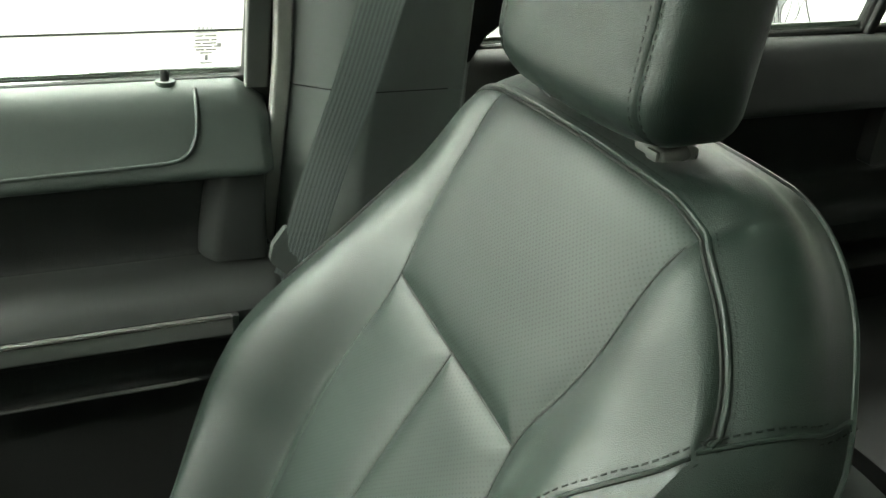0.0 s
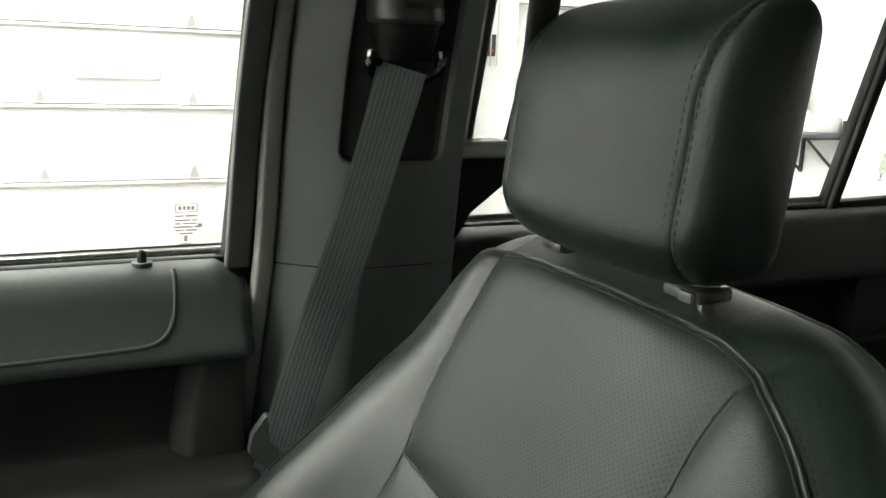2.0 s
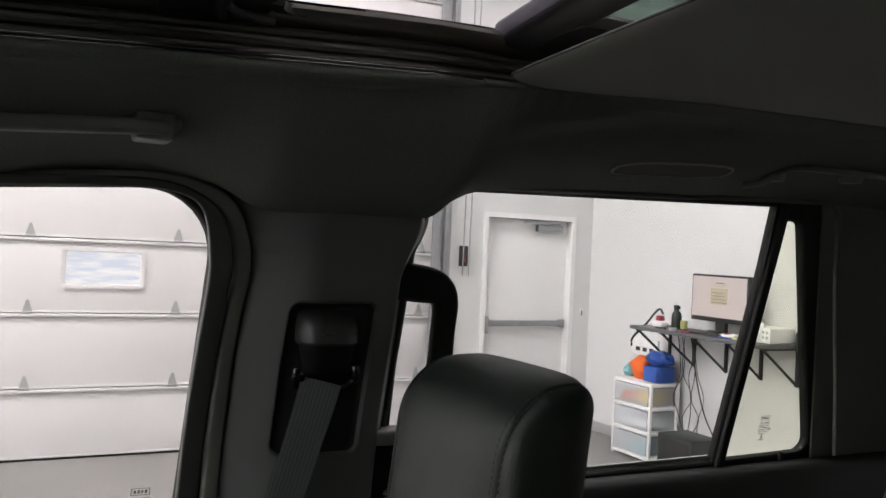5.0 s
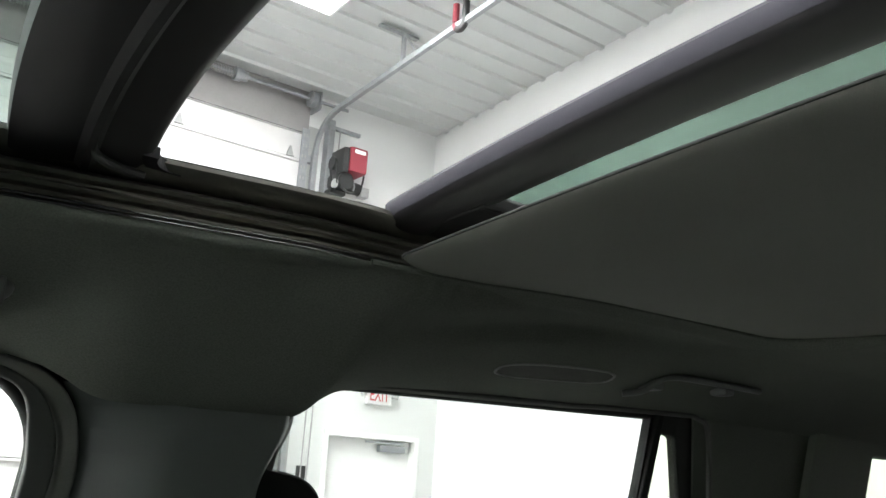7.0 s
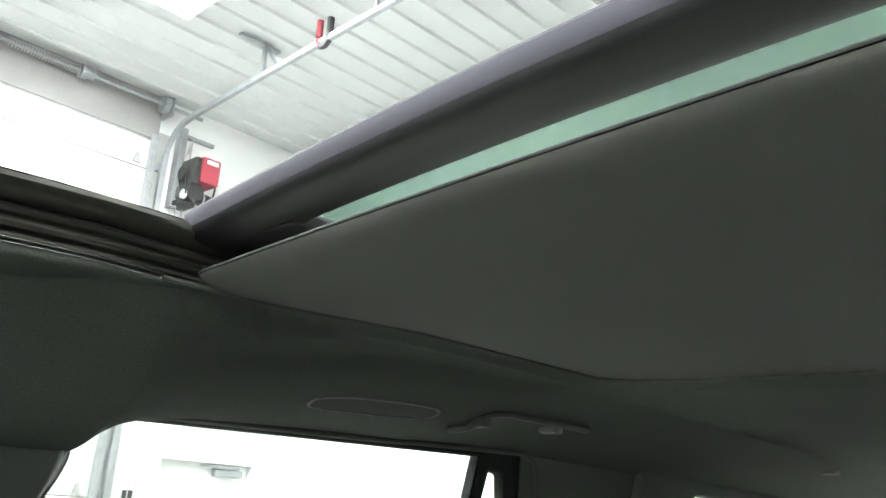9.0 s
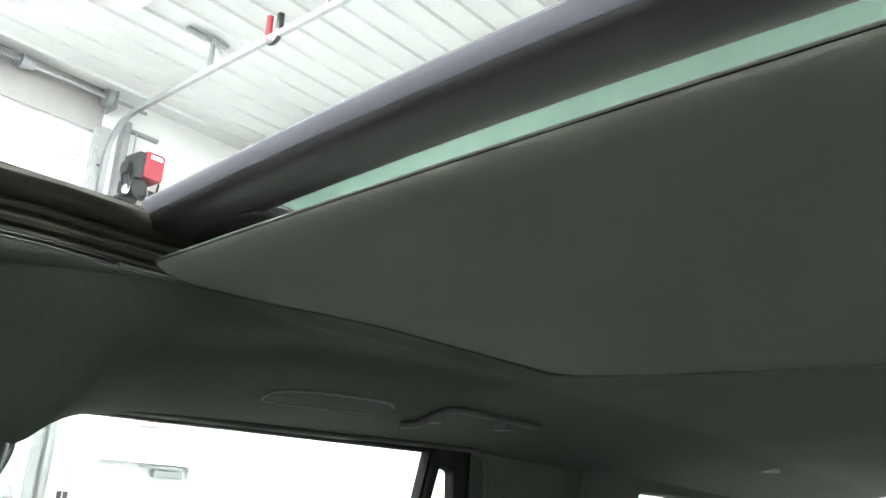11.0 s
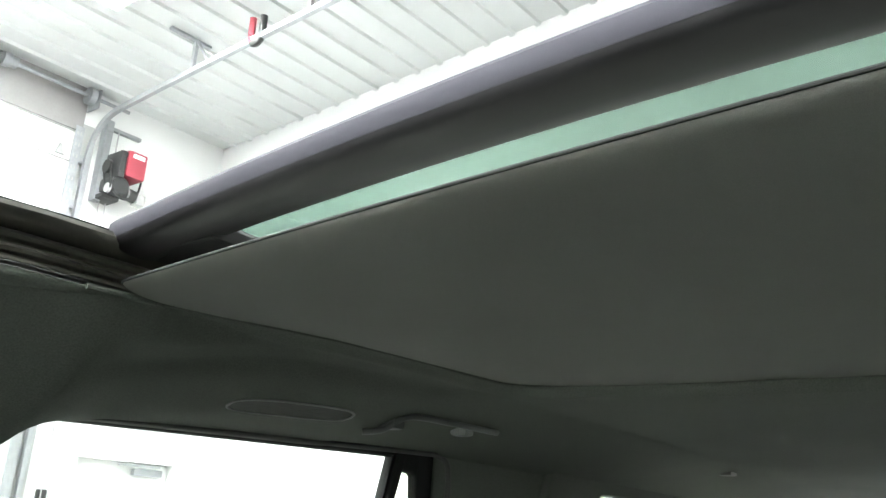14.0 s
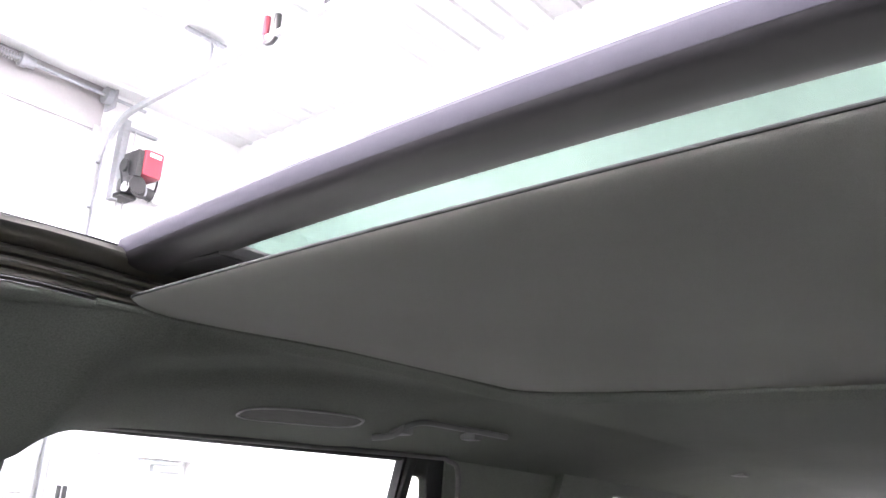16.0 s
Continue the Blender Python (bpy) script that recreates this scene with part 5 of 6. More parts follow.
RAIL = [(0.424, 1.842), (0.424, 1.848), (0.413, 1.850), (0.4095, 1.853), (0.412, 1.856), (0.425, 1.858), (0.425, 1.861), (0.415, 1.862), (0.412, 1.865), (0.415, 1.868), (0.426, 1.870), (0.426, 1.873), (0.416, 1.874), (0.4135, 1.877), (0.416, 1.880), (0.424, 1.883), (0.412, 1.888), (0.402, 1.892), (0.399, 1.897), (0.402, 1.902), (0.43, 1.905)]
sr = thing("sunroof", (0.0, 0.0, 1.86), "open panoramic sunroof with green tinted glass and black rails", "sunroof")
for s in (1, -1):
    rail, _ = grid([[(x, s * y, z - (1.846 - lip_z(min(x, 0.05)))) for y, z in RAIL] for x in [-0.75 + 0.05 * i for i in range(35)]])
    part("side_rail", rail, RAIL_METAL, sr, "ribbed black guide rail")
for dy, dz in ((0.4072, 0.0008), (0.4088, 0.0050)):
    part("lip_strip", sweep([(-0.75 + 0.03 * i, dy, lip_z(-0.75 + 0.03 * i) + dz) for i in range(28)], lambda t: circle(0.0010 - 0.0006 * sstep(0.75, 1.0, t), 6)), CHROME, sr, "thin bright lip strip")

def rear_x(y):
    return 0.075 - 0.099 * (0.40 - y)
ysn = [-0.41 + 0.82 * i / 40 for i in range(41)]
BAR = [(0.010, 1.913), (0.003, 1.909), (0.0, 1.902), (0.003, 1.894), (0.010, 1.889), (0.022, 1.886), (0.036, 1.885), (0.050, 1.887), (0.059, 1.891), (0.061, 1.900), (0.061, 1.913)]
fb, _ = grid([[(rear_x(y) + a, y, z + crown(y)) for a, z in BAR] for y in ysn], None, close_u=True)
part("front_frame", fb, FRIT, sr, "black frame of the rear glass panel")
# paler strip along the frame: ceiling light on its edge put into the colour
eb, _ = grid([[(rear_x(y) + a, y, z + crown(y)) for a, z in ((0.012, 1.916), (0.002, 1.914), (-0.002, 1.909), (-0.0018, 1.902), (0.002, 1.896), (0.008, 1.896), (0.012, 1.912))] for y in ysn], None, close_u=True)
part("lit_edge", eb, EDGE, sr, "paler front edge, ceiling light put into its grey")
gb, _ = grid([[(x, y, 1.906 + crown(y)) for x in (rear_x(y) + 0.059, 0.4, 0.95)] for y in ysn])
gb2, _ = grid([[(x, y, 1.910 + crown(y)) for x in (rear_x(y) + 0.059, 0.4, 0.95)] for y in ysn], gb)
gob = part("tinted_glass", gb, GLASS_ROOF, sr, "green tinted fixed glass")
gob.visible_shadow = False
for s in (1, -1):
    part("side_frame", box(0.105, 0.95, min(s * 0.288, s * 0.415), max(s * 0.288, s * 0.415), 1.888, 1.904, 0.004), FRIT, sr, "black glass side border", False)


# sliding front panel, pushed forward
def front_x(y):
    return -0.168 - 0.040 * (1 - (y / 0.41) ** 2)
FBAR = [(0.0, 1.892), (-0.004, 1.884), (-0.012, 1.880), (-0.045, 1.876), (-0.050, 1.869), (-0.056, 1.868), (-0.062, 1.873), (-0.10, 1.868), (-0.112, 1.872), (-0.115, 1.888), (-0.10, 1.896), (-0.02, 1.900)]
pb, _ = grid([[(front_x(y) + a, y, z + crown(y)) for a, z in FBAR] for y in ysn], None, close_u=True)
part("sliding_frame", pb, FRIT, sr, "black frame of the sliding panel")
cg, _ = grid([[(x, y, 1.888 - 0.03 * (front_x(y) - 0.11 - x) + crown(y)) for x in (-0.75, -0.5, front_x(y) - 0.108)] for y in ysn])
part("sliding_glass", cg, GLASS_CLEAR, sr, "dark tinted sliding glass")
for s in (1, -1):
    cr = 0.030
    cf = [(-0.172, s * 0.407), (-0.172 + cr, s * 0.407)]
    for i in range(11):
        a = radians(90 * i / 10)
        cf.append((-0.172 + cr - cr * math.sin(a), s * (0.405 - cr + cr * math.cos(a))))
    cf.append((-0.190, s * (0.405 - cr)))
    part("corner", prism(cf, lambda a, b, d: (a, b, d), 1.882, 1.892), FRIT, sr, "rounded corner of the sliding frame", False)
    bead = smooth_path([(-0.262, s * 0.0, 1.884), (-0.258, s * 0.12, 1.883), (-0.247, s * 0.25, 1.880), (-0.232, s * 0.345, 1.876), (-0.222, s * 0.378, 1.874), (-0.200, s * 0.394, 1.873), (-0.176, s * 0.399, 1.872)], 6)
    part("panel_bead", rod(bead, 0.0042, 8), PLASTIC_GLOSS, sr, "raised bead round the sliding frame")

# shade under the fixed glass
def shade_x(y):
    x = 0.081 - 0.094 * (0.385 - y)
    e = max(0.0, abs(y) - 0.376) / 0.020
    return x + 0.020 * (1 - math.sqrt(max(0.0, 1 - e * e)))
ysh = [0.396 * math.sin(math.pi / 2 * (-1 + 2 * i / 60)) for i in range(61)]
srows = []
for y in ysh:
    x0 = shade_x(y)
    zc = 1.8445 + crown(y, 0.004)
    r = [(0.76, y, zc + 0.009), (x0 + 0.02, y, zc + 0.009), (x0 + 0.003, y, zc + 0.0088), (x0 + 0.0004, y, zc + 0.0078), (x0, y, zc + 0.0068), (x0 + 0.0012, y, zc + 0.0055), (x0 + 0.004, y, zc + 0.0040), (x0 + 0.009, y, zc + 0.0023), (x0 + 0.018, y, zc + 0.0008), (x0 + 0.032, y, zc), (0.2, y, zc), (0.45, y, zc), (0.76, y, zc)]
    srows.append(r)
sb, _ = grid(srows, None, close_u=True)
shd = thing("sun_shade", (0.4, 0, 1.85), "dark grey fabric sliding sun shade, partly open", "sun shade")
part("panel", sb, SHADE, shd)
part("front_edge", rod([(shade_x(y) + 0.0008, y, 1.8517 + crown(y, 0.004)) for y in ysh], 0.0015, 8), RUBBER, shd, "dark rubber front edge")

# outer roof skin round the opening
rf = bmesh.new()
for s in (1, -1):
    grid([[(x, s * 0.425, 1.910 - max(0, -x) * 0.05), (x, s * 0.60, 1.895 - max(0, -x) * 0.05), (x, s * 0.70, 1.86 - max(0, -x) * 0.05), (x, s * 0.74, 1.80)] for x in [-0.84 + 0.1 * i for i in range(34)]], rf)
grid([[(x, y, 1.905 + crown(y) - (x - 0.95) * 0.03) for y in (-0.43, -0.2, 0, 0.2, 0.43)] for x in (0.945, 1.5, 2.5)], rf)
grid([[(x, y, 1.875 + crown(y) - (-0.75 - x) * 0.12) for y in (-0.43, -0.2, 0, 0.2, 0.43)] for x in (-0.84, -0.80, -0.745)], rf)
part("car_roof", rf, PAINT, None, "dark painted car roof with a sunroof opening", True, "structure", "roof")

# ---------------------------------------------------------------- roof fittings
def surf(x, y):
    """Headliner height at a point of the passenger side slope."""
    best = None
    for j in range(120):
        p = liner_point(x, j / 119 * 0.7, 1)
        if best is None or abs(p[1] - y) < abs(best[1] - y):
            best = p
    return best[2]


rl = thing("reading_lamp", (0.43, 0.52, 1.78), "oval clear roof lamp lens set in the headliner", "roof lamp")
def lens_pt(a, b, d):
    x = 0.432 + a
    y = 0.520 - 0.02 * (a / 0.1) * 0.3 + b
    return (x, y, surf(x, y) - d)
ol = [(0.101 * math.copysign(abs(math.cos(t)) ** 0.6, math.cos(t)), 0.021 * math.copysign(abs(math.sin(t)) ** 0.75, math.sin(t))) for t in [2 * math.pi * i / 40 for i in range(40)]]
lr = []
for f, d in ((0.0, -0.002), (0.0, 0.0012), (0.0018, 0.0022), (0.0036, 0.0014), (0.004, -0.001)):
    lr.append([lens_pt(a * (1 - f / 0.101), b * (1 - f / 0.021), d) for a, b in ol])
part("rim", grid(lr, None, close_u=True)[0], RIM, rl, "thin pale rim")
lc = []
for f in (0.95, 0.7, 0.4, 0.02):
    lc.append([lens_pt(a * f, b * f * 0.92, 0.0004 + 0.0008 * (1 - f)) for a, b in ol])
part("lens", grid(lc, None, close_u=True)[0], material("smoky_lens", (0.13, 0.134, 0.122), 0.7, spec=0.1, grain=0.2, grain_scale=500, bump=0.5, bump_scale=500), rl, "smoky ribbed lens")

gh = thing("grab_handle", (0.73, 0.51, 1.78), "black folded roof grab handle", "grab handle")
gp = smooth_path([(0.590, 0.548, surf(0.59, 0.548) - 0.004), (0.612, 0.528, surf(0.612, 0.528) - 0.010), (0.645, 0.508, 1.803), (0.74, 0.501, 1.805), (0.852, 0.497, 1.804)], 6)
part("bar", sweep(gp, rrect(0.011, 0.009, 0.004), up=(0, 0, 1)), HANDLE, gh)
for ax in (0.63, 0.80):
    part("foot", box(ax - 0.012, ax + 0.012, 0.512, 0.545, surf(ax, 0.53) - 0.012, surf(ax, 0.53) + 0.006, 0.006), HANDLE, gh, "grey handle foot")
gh2 = thing("grab_handle", (-0.4, 0.55, 1.77), "black folded roof grab handle above the front door", "grab handle")
gp = smooth_path([(-0.250, 0.516, surf(-0.25, 0.516) + 0.002), (-0.256, 0.510, surf(-0.256, 0.51) - 0.010), (-0.282, 0.502, surf(-0.28, 0.502) - 0.014), (-0.40, 0.500, surf(-0.40, 0.5) - 0.014), (-0.55, 0.502, surf(-0.55, 0.502) - 0.012)], 6)
part("bar", sweep(gp, rrect(0.026, 0.016, 0.006), up=(0, 0, 1)), HANDLE, gh2)
part("foot", box(-0.285, -0.246, 0.497, 0.545, surf(-0.265, 0.52) - 0.020, surf(-0.265, 0.52) + 0.010, 0.007, None, 3), HANDLE, gh2, "squared handle foot")
gh3 = thing("belt_guide", (1.84, 0.50, 1.81), "slim grey belt guide strip on the rear headliner", "belt guide")
part("strip", sweep([(1.72, 0.45, 1.815), (1.84, 0.505, 1.806), (1.95, 0.56, 1.786)], rrect(0.030, 0.010, 0.004)), PLASTIC, gh3)
part("end_cap", box(1.70, 1.735, 0.430, 0.465, 1.806, 1.824, 0.004), SEAL_GREY, gh3, "pale end cap")

# ---------------------------------------------------------------- front passenger seat
SEAT_O = Vector((-0.005, 0.31, 1.335))
SU, SN = Vector((0.482, 0, 0.876)), Vector((-0.876, 0, 0.482))


def S(a, b, c):
    """Seat-back place: a across, b up along the back, c forwards from its face."""
    return SEAT_O + Vector((0, a, 0)) + SU * b + SN * c


W, BOT = 0.236, -0.66
def top_b(a):
    q = abs(a)
    if a < -0.11:
        t = min(1.0, (q - 0.11) / 0.127)
        return 0.0 - 0.115 * (1 - (1 - t ** 1.8) ** (1 / 1.8))
    if q < 0.145:
        return 0.002 - 0.004 * (q / 0.145) ** 2
    t = min(1.0, (q - 0.145) / (W - 0.145))
    return -0.002 - 0.103 * (1 - (1 - t ** 2.15) ** (1 / 2.15))


def side_w(b, a=-1.0):
    w = W + 0.016 * (sstep(-0.08, -0.25, b) if a > 0 else sstep(-0.05, -0.14, b))
    if a > 0:
        return w + 0.030 * sstep(-0.20, -0.40, b) - 0.075 * sstep(-0.42, -0.62, b)
    return w - 0.034 * sstep(-0.27, -0.47, b)


SEAMS = [[(0.158, 0.0), (0.152, -0.035), (0.150, -0.10), (0.143, -0.155), (0.130, -0.210), (0.139, -0.30), (0.143, -0.40), (0.14, -0.50), (0.14, -0.66)],
         [(-0.158, 0.0), (-0.151, -0.04), (-0.141, -0.10), (-0.129, -0.155), (-0.116, -0.212), (-0.128, -0.30), (-0.138, -0.40), (-0.14, -0.50), (-0.14, -0.66)]]
SEAMS.append([(0.130, -0.203), (0.06, -0.206), (-0.06, -0.210), (-0.116, -0.213)])
SEAMS.append([(0.0, -0.208), (0.003, -0.30), (0.0, -0.45), (0.0, -0.66)])


def seg_dist(p, line):
    best = 9.0
    for (ax, ay), (bx, by) in zip(line[:-1], line[1:]):
        dx, dy = bx - ax, by - ay
        t = max(0.0, min(1.0, ((p[0] - ax) * dx + (p[1] - ay) * dy) / (dx * dx + dy * dy)))
        best = min(best, math.hypot(p[0] - ax - dx * t, p[1] - ay - dy * t))
    return best


SMOOTH_SEAMS = [[(v.x, v.y) for v in smooth_path([(a, b, 0) for a, b in l], 5)] for l in SEAMS]


def bolster(a, b):
    q = abs(a)
    lowness = sstep(-0.10, -0.40, b)
    c = (0.012 * sstep(-0.06, -0.2, b) + 0.062 * lowness) * sstep(0.135, 0.215, q)
    c -= 0.018 * sstep(0.17, W + 0.01, q)
    c += 0.010 * sstep(-0.20, -0.40, b) * (1 - sstep(0.0, 0.14, q))
    return c


def face_c(a, b, dense_seam=True):
    c = bolster(a, b)
    d = min(seg_dist((a, b), l) for l in SMOOTH_SEAMS)
    c -= 0.0085 * math.exp(-(d / 0.013) ** 1.15)
    dt = top_b(a) - b
    c -= 0.010 * math.exp(-max(0.0, dt) / 0.012)
    return c


NA, NB = 150, 190
rows, uvs = [], []
for i in range(NB + 1):
    t = i / NB
    t = 1 - (1 - t) ** 1.15
    r, u = [], []
    for j in range(NA + 1):
        s = -1 + 2 * j / NA
        s = math.sin(s * math.pi / 2) * 0.35 + s * 0.65
        a0 = s * W
        b = BOT + (top_b(a0) - BOT) * t
        a = s * (side_w(b, s) * abs(s) + side_w(b) * (1 - abs(s)))
        r.append(S(a, b, face_c(a0, b)))
        u.append((a, b))
    rows.append(r)
    uvs.append(u)
seat = thing("front_seat", (-0.15, 0.31, 0.62), "black leather front passenger seat with perforated centre panels", "car seat")
bm, V = grid(rows, None, uvs=uvs)
# perforated leather inside the seams
def seam_a(b, side):
    l = SMOOTH_SEAMS[0 if side > 0 else 1]
    for (ax, ay), (bx, by) in zip(l[:-1], l[1:]):
        if by <= b <= ay:
            return abs(ax + (bx - ax) * (ay - b) / max(1e-9, ay - by))
    return 0.14
lay = bm.loops.layers.uv.active
for f in bm.faces:
    ca = sum(l[lay].uv.x for l in f.loops) / 4
    cb_ = sum(l[lay].uv.y for l in f.loops) / 4
    if abs(ca) < seam_a(cb_, ca) * side_w(cb_) / W - 0.0005:
        f.material_index = 1
edge = [V[i][0].co.copy() for i in range(NB + 1)] + [V[NB][j].co.copy() for j in range(1, NA)] + [V[i][NA].co.copy() for i in range(NB, -1, -1)]
back = part("back_face", bm, [LEATHER, PERFORATED], seat, "leather seat back with perforated panels")
# sides and top: from the front edge round to the rear edge
def local(p):
    d = Vector(p) - SEAT_O
    return d.y, d.dot(SU), d.dot(SN)
onorm = []
for i, p in enumerate(edge):
    q0, q1 = local(edge[max(0, i - 4)]), local(edge[min(len(edge) - 1, i + 4)])
    t2 = Vector((q1[0] - q0[0], q1[1] - q0[1])).normalized()
    onorm.append(Vector((t2.y, -t2.x)) if t2.y * local(p)[0] - t2.x * (local(p)[1] + 0.35) > 0 else Vector((-t2.y, t2.x)))
def averaged(vals, r):
    n = len(vals)
    return [sum(vals[max(0, i - r):min(n, i + r + 1)], vals[0] * 0) / (min(n, i + r + 1) - max(0, i - r)) for i in range(n)]
onorm = [v.normalized() for v in averaged(onorm, 9)]
topw = averaged([max(0.0, v.y) ** 1.3 for v in onorm], 12)
loops = []
for k in range(13):
    t = k / 12
    lp_ = []
    for p in edge:
        a, b, c = local(p)
        nv = onorm[len(lp_)]
        bulge = math.sin(math.pi * t) ** 0.8
        depth = 0.105 + 0.02 * sstep(-0.1, -0.4, b)
        cc = c + (-depth - c) * t
        top_w = topw[len(lp_)]
        ra = a + nv.x * (0.013 * bulge + 0.004 * t if a > 0 else 0.037 * (1 - (1 - t) ** 3.4))
        rb = b + nv.y * 0.008 * bulge + (0.050 * t + 0.012 * math.sin(math.pi * min(1.0, 1.3 * t))) * top_w
        lp_.append(S(ra, rb, cc))
    loops.append(lp_)
sbm, SV = grid(loops)
part("side_panel", sbm, LEATHER, seat, "smooth leather side and shoulder panels")
bb = bmesh.new()
bb.faces.new([bb.verts.new(p) for p in loops[-1]])
part("rear_shell", bb, PLASTIC_DARK, seat, "black rear shell", False)
# piping and stitches
outn = lambda c: (Vector(c) - S(0, -0.25, -0.05))
fe = [Vector(p) + SN * 0.001 for p in edge]
i0 = next(i for i, p in enumerate(fe) if local(p)[1] > -0.30)
i1 = len(fe) - i0
ip = next(i for i, p in enumerate(fe) if local(p)[1] > -0.112)
part("front_seam", rod(fe[ip:i1:2], 0.0013, 7), RUBBER, seat, "dark sewn groove along the front edge")
pipe = [Vector(p).lerp(q, 0.32) + (SN + Vector(outn(p)).normalized()) * 0.0006 for p, q in zip(loops[0], loops[1])]
part("front_piping", rod(pipe[ip:i1:2], 0.0023, 9), LEATHER, seat, "raised piping along the front edge")
re_ = loops[-1]
part("rear_piping", rod([Vector(p) for p in re_[i0:i1:2]], 0.0026, 7), LEATHER, seat, "raised piping along the rear edge")
st = dashes([Vector(p).lerp(q, 0.80) for p, q in zip(loops[0], loops[1])][ip:i1], 0.0, 0.0040, 0.0022, 0.0006, outn)
part("stitching", st, THREAD, seat, "thread stitches beside the piping", False)
# sewn seams of the face: a sunk dark line with stitches on one side
for l in SMOOTH_SEAMS:
    sp_ = [S(a * side_w(b) / W, b, face_c(a, b) + 0.0004) for a, b in l if -0.5 < b < top_b(a) - 0.006]
    part("face_seam", rod(sp_, 0.0011, 6), RUBBER, back, "tight sewn seam")
    part("face_stitching", dashes(sp_, 0.0042, 0.0042, 0.0024, 0.0006, lambda c: SN), THREAD, back, "", False)
# side seam from the rear edge round to the front of the inner bolster
def side_pt(b, t):
    """A place on the inner side panel at height b, t from front edge (0) to rear (1)."""
    best = min(range(len(edge)), key=lambda i: abs(local(edge[i])[1] - b) + (0 if local(edge[i])[0] < 0 else 9))
    k = t * 12
    k0 = min(11, int(k))
    return loops[k0][best].lerp(loops[k0 + 1][best], k - k0)
seam_n = lambda c: Vector((-0.7, -0.6, 0.4))
side_run = smooth_path([side_pt(-0.079, 1.0), side_pt(-0.087, 0.66), side_pt(-0.094, 0.33), side_pt(-0.116, 0.0)], 7)
front_run = smooth_path([S(a * side_w(b) / W, b, face_c(a, b) + 0.0012) for a, b in ((-0.236, -0.120), (-0.226, -0.140), (-0.212, -0.165), (-0.196, -0.195), (-0.182, -0.235), (-0.168, -0.30))], 7)
for run in (side_run, front_run):
    part("bolster_seam", rod(run, 0.0018, 6), LEATHER, seat, "raised bolster seam")
    part("bolster_stitching", dashes(run, 0.0055, 0.0045, 0.0022, 0.0007, seam_n), THREAD, seat, "", False)
    part("bolster_stitching", dashes(run, -0.0055, 0.0045, 0.0022, 0.0007, seam_n), THREAD, seat, "", False)
# cushion
cu = []
for i in range(25):
    x = -0.72 + 0.50 * i / 24
    r = []
    for j in range(33):
        a = -1 + 2 * j / 32
        q = abs(a)
        z = 0.81 - 0.06 * sstep(-0.5, -0.2, x) + 0.05 * sstep(0.5, 0.85, q) - 0.09 * sstep(0.85, 1.0, q) - 0.10 * sstep(-0.66, -0.72, x)
        r.append((x, 0.31 + a * 0.27, z))
    cu.append([(r[0][0], r[0][1], 0.68)] + r + [(r[-1][0], r[-1][1], 0.68)])
part("cushion", grid(cu)[0], LEATHER, seat, "leather seat cushion")
part("seat_base", box(-0.70, -0.2, 0.08, 0.54, 0.62, 0.76, 0.02), PLASTIC_DARK, seat, "black seat base")
# headrest
HC = Vector((0.0123, 0.3076, 1.4577))
HW, HPUFF = 0.102, 0.0257
HEAD_SIDE = [(-0.0511, -0.0999, 0.0368), (-0.0280, 0.0899, 0.0774), (0.0746, 0.0955, 0.0185), (0.0509, -0.0972, 0.0217)]


def conic_loop(corners, k=12, m=6):
    """Closed side outline: straight runs joined by round corners."""
    out = []
    n = len(corners)
    for i in range(n):
        p, a, b = (Vector(corners[q % n][:2]) for q in (i, i - 1, i + 1))
        u, v = (a - p).normalized(), (b - p).normalized()
        half = u.angle(v) / 2
        d = corners[i][2] / math.tan(half)
        s0, e0, wt = p + u * d, p + v * d, math.sin(half)
        for j in range(k + 1):
            w = j / k
            q0, q1, q2 = (1 - w) ** 2, 2 * w * (1 - w) * wt, w * w
            out.append((s0 * q0 + p * q1 + e0 * q2) / (q0 + q1 + q2))
        u2 = (p - b).normalized()
        half2 = u2.angle((Vector(corners[(i + 2) % n][:2]) - b).normalized()) / 2
        s1 = b + u2 * (corners[(i + 1) % n][2] / math.tan(half2))
        out += [e0.lerp(s1, j / m) for j in range(1, m)]
    return out


HPROF = conic_loop(HEAD_SIDE)


def head_section(y, fx, fz, sink=0.0):
    r = []
    for p in HPROF:
        q = p * (1 - sink / max(0.03, p.length))
        r.append(HC + Vector((q.x * fx - 0.004 * (1 - (y / 0.13) ** 2) * sstep(0.0, -0.03, q.x), y, q.y * fz)))
    return r


def head_mid(s_):
    f = abs(s_) ** 4.2
    return head_section(HW * s_, 1 - 0.167 * f, 1 - 0.027 * f - 0.02 * abs(s_) ** 9)


FXE, FZE = 1 - 0.167, 1 - 0.047


def head_end(r, sg, sink=0.0):
    """Side panel ring: r from 1 at the seam to 0 at its middle."""
    return head_section(sg * (HW + HPUFF * (1 - r ** 2.6) ** (1 / 2.6)), FXE * r, FZE * r, sink)


hr = [head_end(r, -1) for r in (0.01, 0.2, 0.4, 0.55, 0.68, 0.78, 0.86, 0.92, 0.955, 0.98, 0.992)]
hr.append(head_section(-HW - 0.0006, FXE, FZE, 0.0030))
hr += [head_mid(-1 + 2 * k / 60) for k in range(61) if k not in (0, 60)]
hr.insert(12, head_mid(-0.985))
hr.append(head_mid(0.985))
hr.append(head_section(HW + 0.0006, FXE, FZE, 0.0030))
hr += [head_end(r, 1) for r in (0.992, 0.98, 0.955, 0.92, 0.86, 0.78, 0.68, 0.55, 0.4, 0.2, 0.01)]
head = part("headrest", grid(hr, None, close_u=True)[0], LEATHER, seat, "black leather headrest")
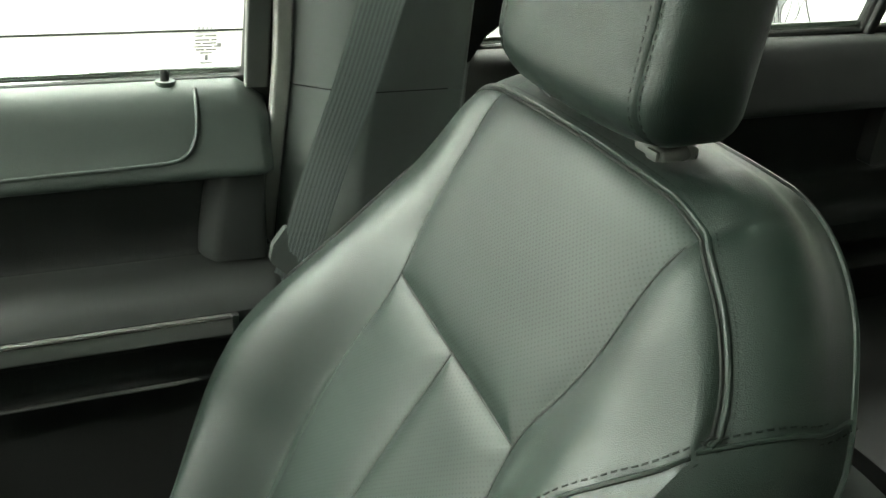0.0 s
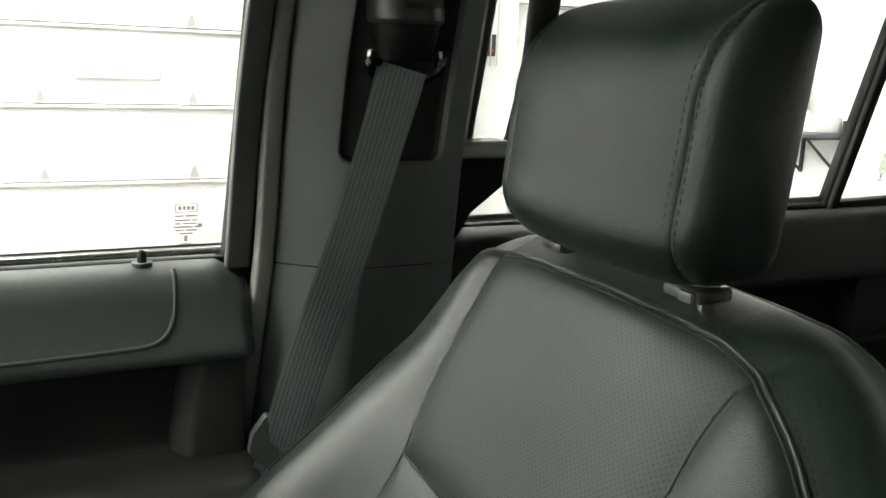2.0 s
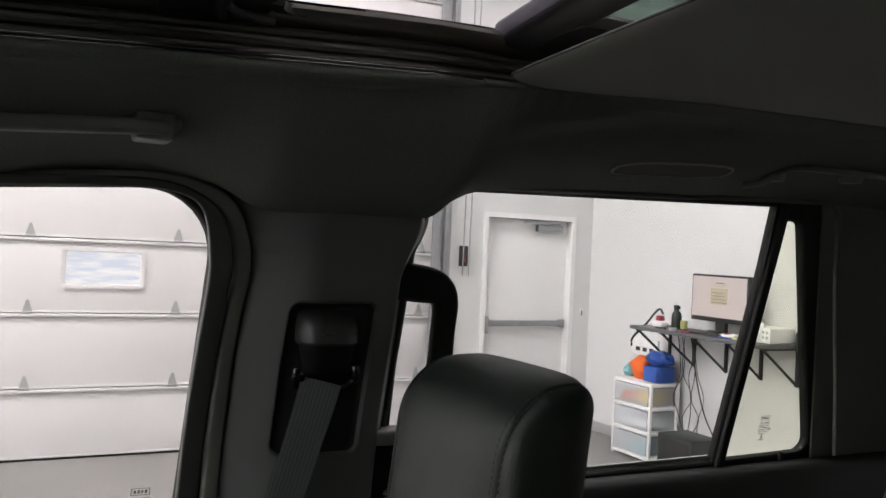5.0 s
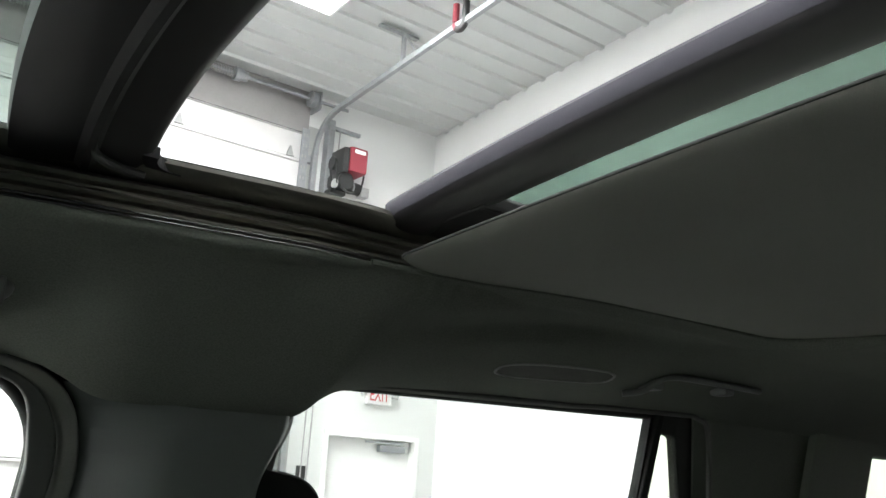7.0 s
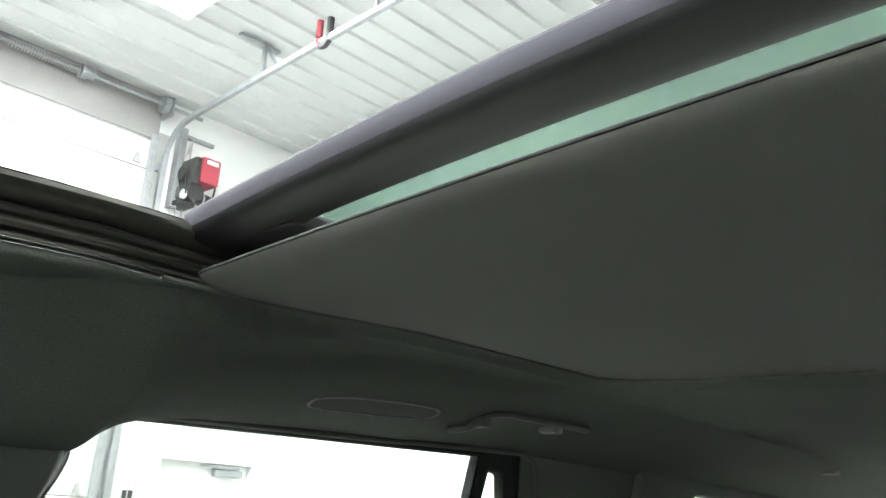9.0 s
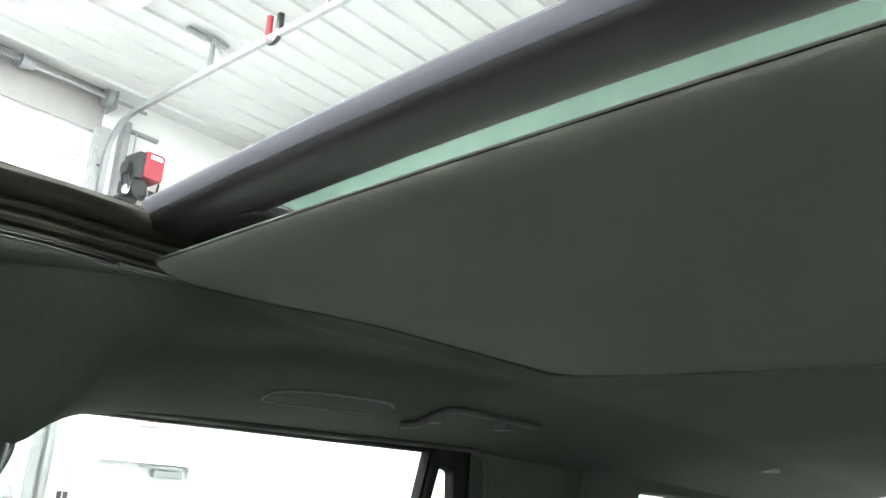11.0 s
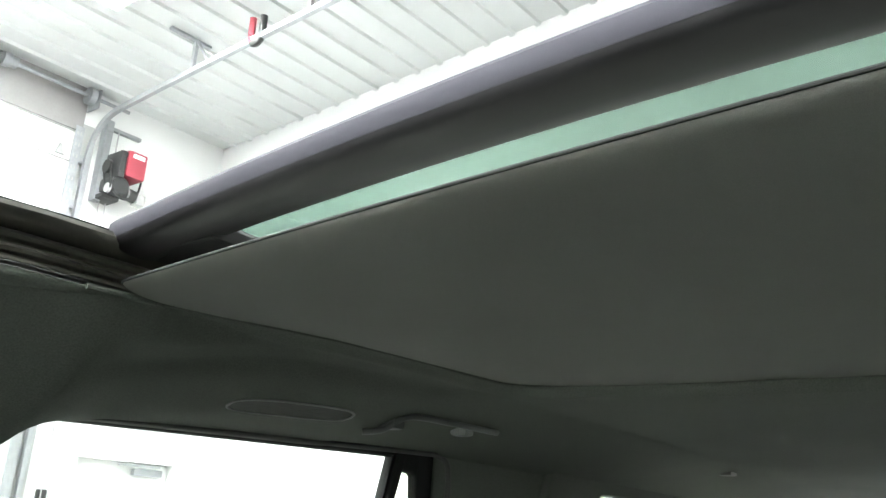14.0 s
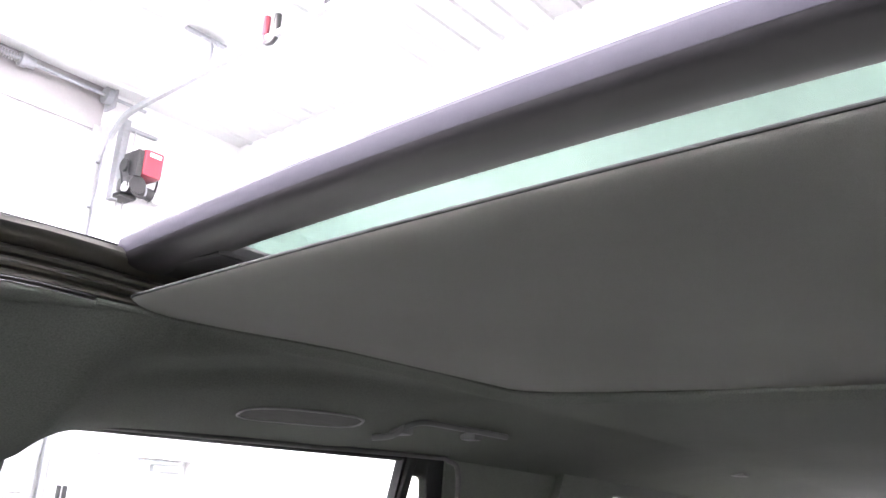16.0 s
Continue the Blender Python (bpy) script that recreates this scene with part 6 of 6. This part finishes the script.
# sewn seam round each side panel, with a row of stitches on either side
NSEAM = 62
for sg in (-1, 1):
    nn = lambda c: (Vector(c) - HC).normalized() + Vector((-0.3, 0, 0))
    rows_ = (head_mid(sg * (1 - 0.0042 / HW)), head_end(0.9915, sg))
    for rw in rows_:
        path_ = [HC + (rw[(k - 1) % len(rw)] - HC) * 0.9955 for k in range(NSEAM)]
        part("stitching", dashes(path_, 0.0, 0.0040, 0.0026, 0.0008, nn), THREAD, head, "row of dark thread stitches", False)
for py_ in (0.386, 0.230):
    part("post", rod([(0.045, py_, 1.30), (0.030, py_, 1.345), (0.012, py_, 1.42)], 0.006, 12), CHROME, head, "chrome headrest post")
    gd = part("post_guide", box(0.006, 0.040, py_ - 0.018, py_ + 0.017, 1.3470, 1.3572, 0.0042, None, 3), GUIDE, head, "satin grey post guide with a button")
    part("button", box(0.0025, 0.0065, py_ - 0.017, py_ - 0.004, 1.3483, 1.3560, 0.0018), GUIDE, gd, "small release button")

SCREEN_TOP = 1.15

# ---------------------------------------------------------------- rear bench and the rest of the cabin
rb = thing("rear_seat", (0.75, 0.3, 0.62), "black leather rear bench seat", "car seat")
cu = []
for i in range(20):
    x = 0.42 + 0.50 * i / 19
    z = 0.87 - 0.05 * sstep(0.5, 0.9, x) - 0.06 * sstep(0.46, 0.42, x)
    cu.append([(x, -0.62, 0.7)] + [(x, -0.62 + 1.26 * j / 40, z - 0.02 * math.cos(j / 40 * 4 * math.pi) - 0.05 * (sstep(38, 40, j) + sstep(2, 0, j))) for j in range(41)] + [(x, 0.64, 0.7)])
part("cushion", grid(cu)[0], LEATHER, rb, "leather rear cushion")
br = []
for i in range(16):
    t = i / 15
    br.append([(0.90 + 0.22 * t - 0.03 * math.sin(j / 40 * 6 * math.pi) ** 2 + 0.05 * sstep(0.9, 1.0, t), -0.62 + 1.26 * j / 40, 0.90 + 0.45 * t - 0.02 * sstep(0.9, 1, t)) for j in range(41)])
part("backrest", grid(br)[0], LEATHER, rb, "leather rear backrest")
part("bench_base", box(0.45, 1.2, -0.60, 0.62, 0.62, 0.90, 0.02), PLASTIC_DARK, rb)
part("cabin_floor", box(-1.75, 2.55, -0.80, 0.80, 0.56, 0.615), CARPET, None, "black carpeted cabin floor", False, "structure", "car floor")
part("cabin_side", box(1.292, 2.55, 0.70, 0.80, 0.615, 1.29, 0.004), PLASTIC_DARK, None, "black luggage bay side trim", False, "structure", "car trim")
part("underbody", box(-1.45, 2.35, -0.70, 0.70, 0.0, 0.558, 0.03), PLASTIC_DARK, None, "plain black underbody of the car on the floor", False, "structure", "car trim")
part("bulkhead", box(-1.60, -1.5, -0.84, 0.80, 0.56, SCREEN_TOP, 0.02), PLASTIC_DARK, None, "plain black bulkhead in front of the cabin", False, "structure", "car trim")
part("cabin_rear", box(2.5, 2.56, -0.78, 0.78, 0.615, 1.28, 0.01), PLASTIC_DARK, None, "plain black tail panel", False, "structure", "car trim")
# unseen dashboard, added to shade the lower door and the cushion
part("dashboard", box(-1.50, -0.86, 0.055, 0.76, 0.62, 1.16, 0.04), PLASTIC_DARK, None, "unseen plain black dashboard, added to shade the lower door", False, "structure", "dashboard")
# unseen block added to keep windscreen light off faces turned to the driver
part("front_light_block", box(-1.50, -0.78, -0.84, -0.50, 0.62, 1.86, 0.02), PLASTIC_DARK, None, "unseen black block added to shade the driver side of the windscreen", False, "structure", "car trim")
# unseen far side, closed apart from one window to keep light out
lf = box(-1.55, 2.5, -0.84, -0.78, 0.50, 1.30)
box(-1.55, 2.5, -0.84, -0.78, 1.64, 1.84, bm=lf)
box(-1.55, 0.12, -0.84, -0.78, 1.30, 1.64, bm=lf)
box(0.78, 2.5, -0.84, -0.78, 1.30, 1.64, bm=lf)
fg = part("far_glass", box(0.12, 0.78, -0.815, -0.811, 1.30, 1.64), GLASS_REAR, None, "tinted rear side glass on the far side", False, "structure", "glass")
fg.visible_shadow = False
# unseen filler added to stop ceiling light leaking past the roof edge
part("far_roof_light_block", box(-0.86, 2.5, -0.80, -0.655, 1.66, 1.82), PLASTIC_DARK, None, "unseen black filler added to stop light leaking in over the far side", False, "structure", "car trim")
part("far_side_light_block", lf, PLASTIC_DARK, None, "unseen black far side of the cabin, closed to block light", False, "structure", "car trim")
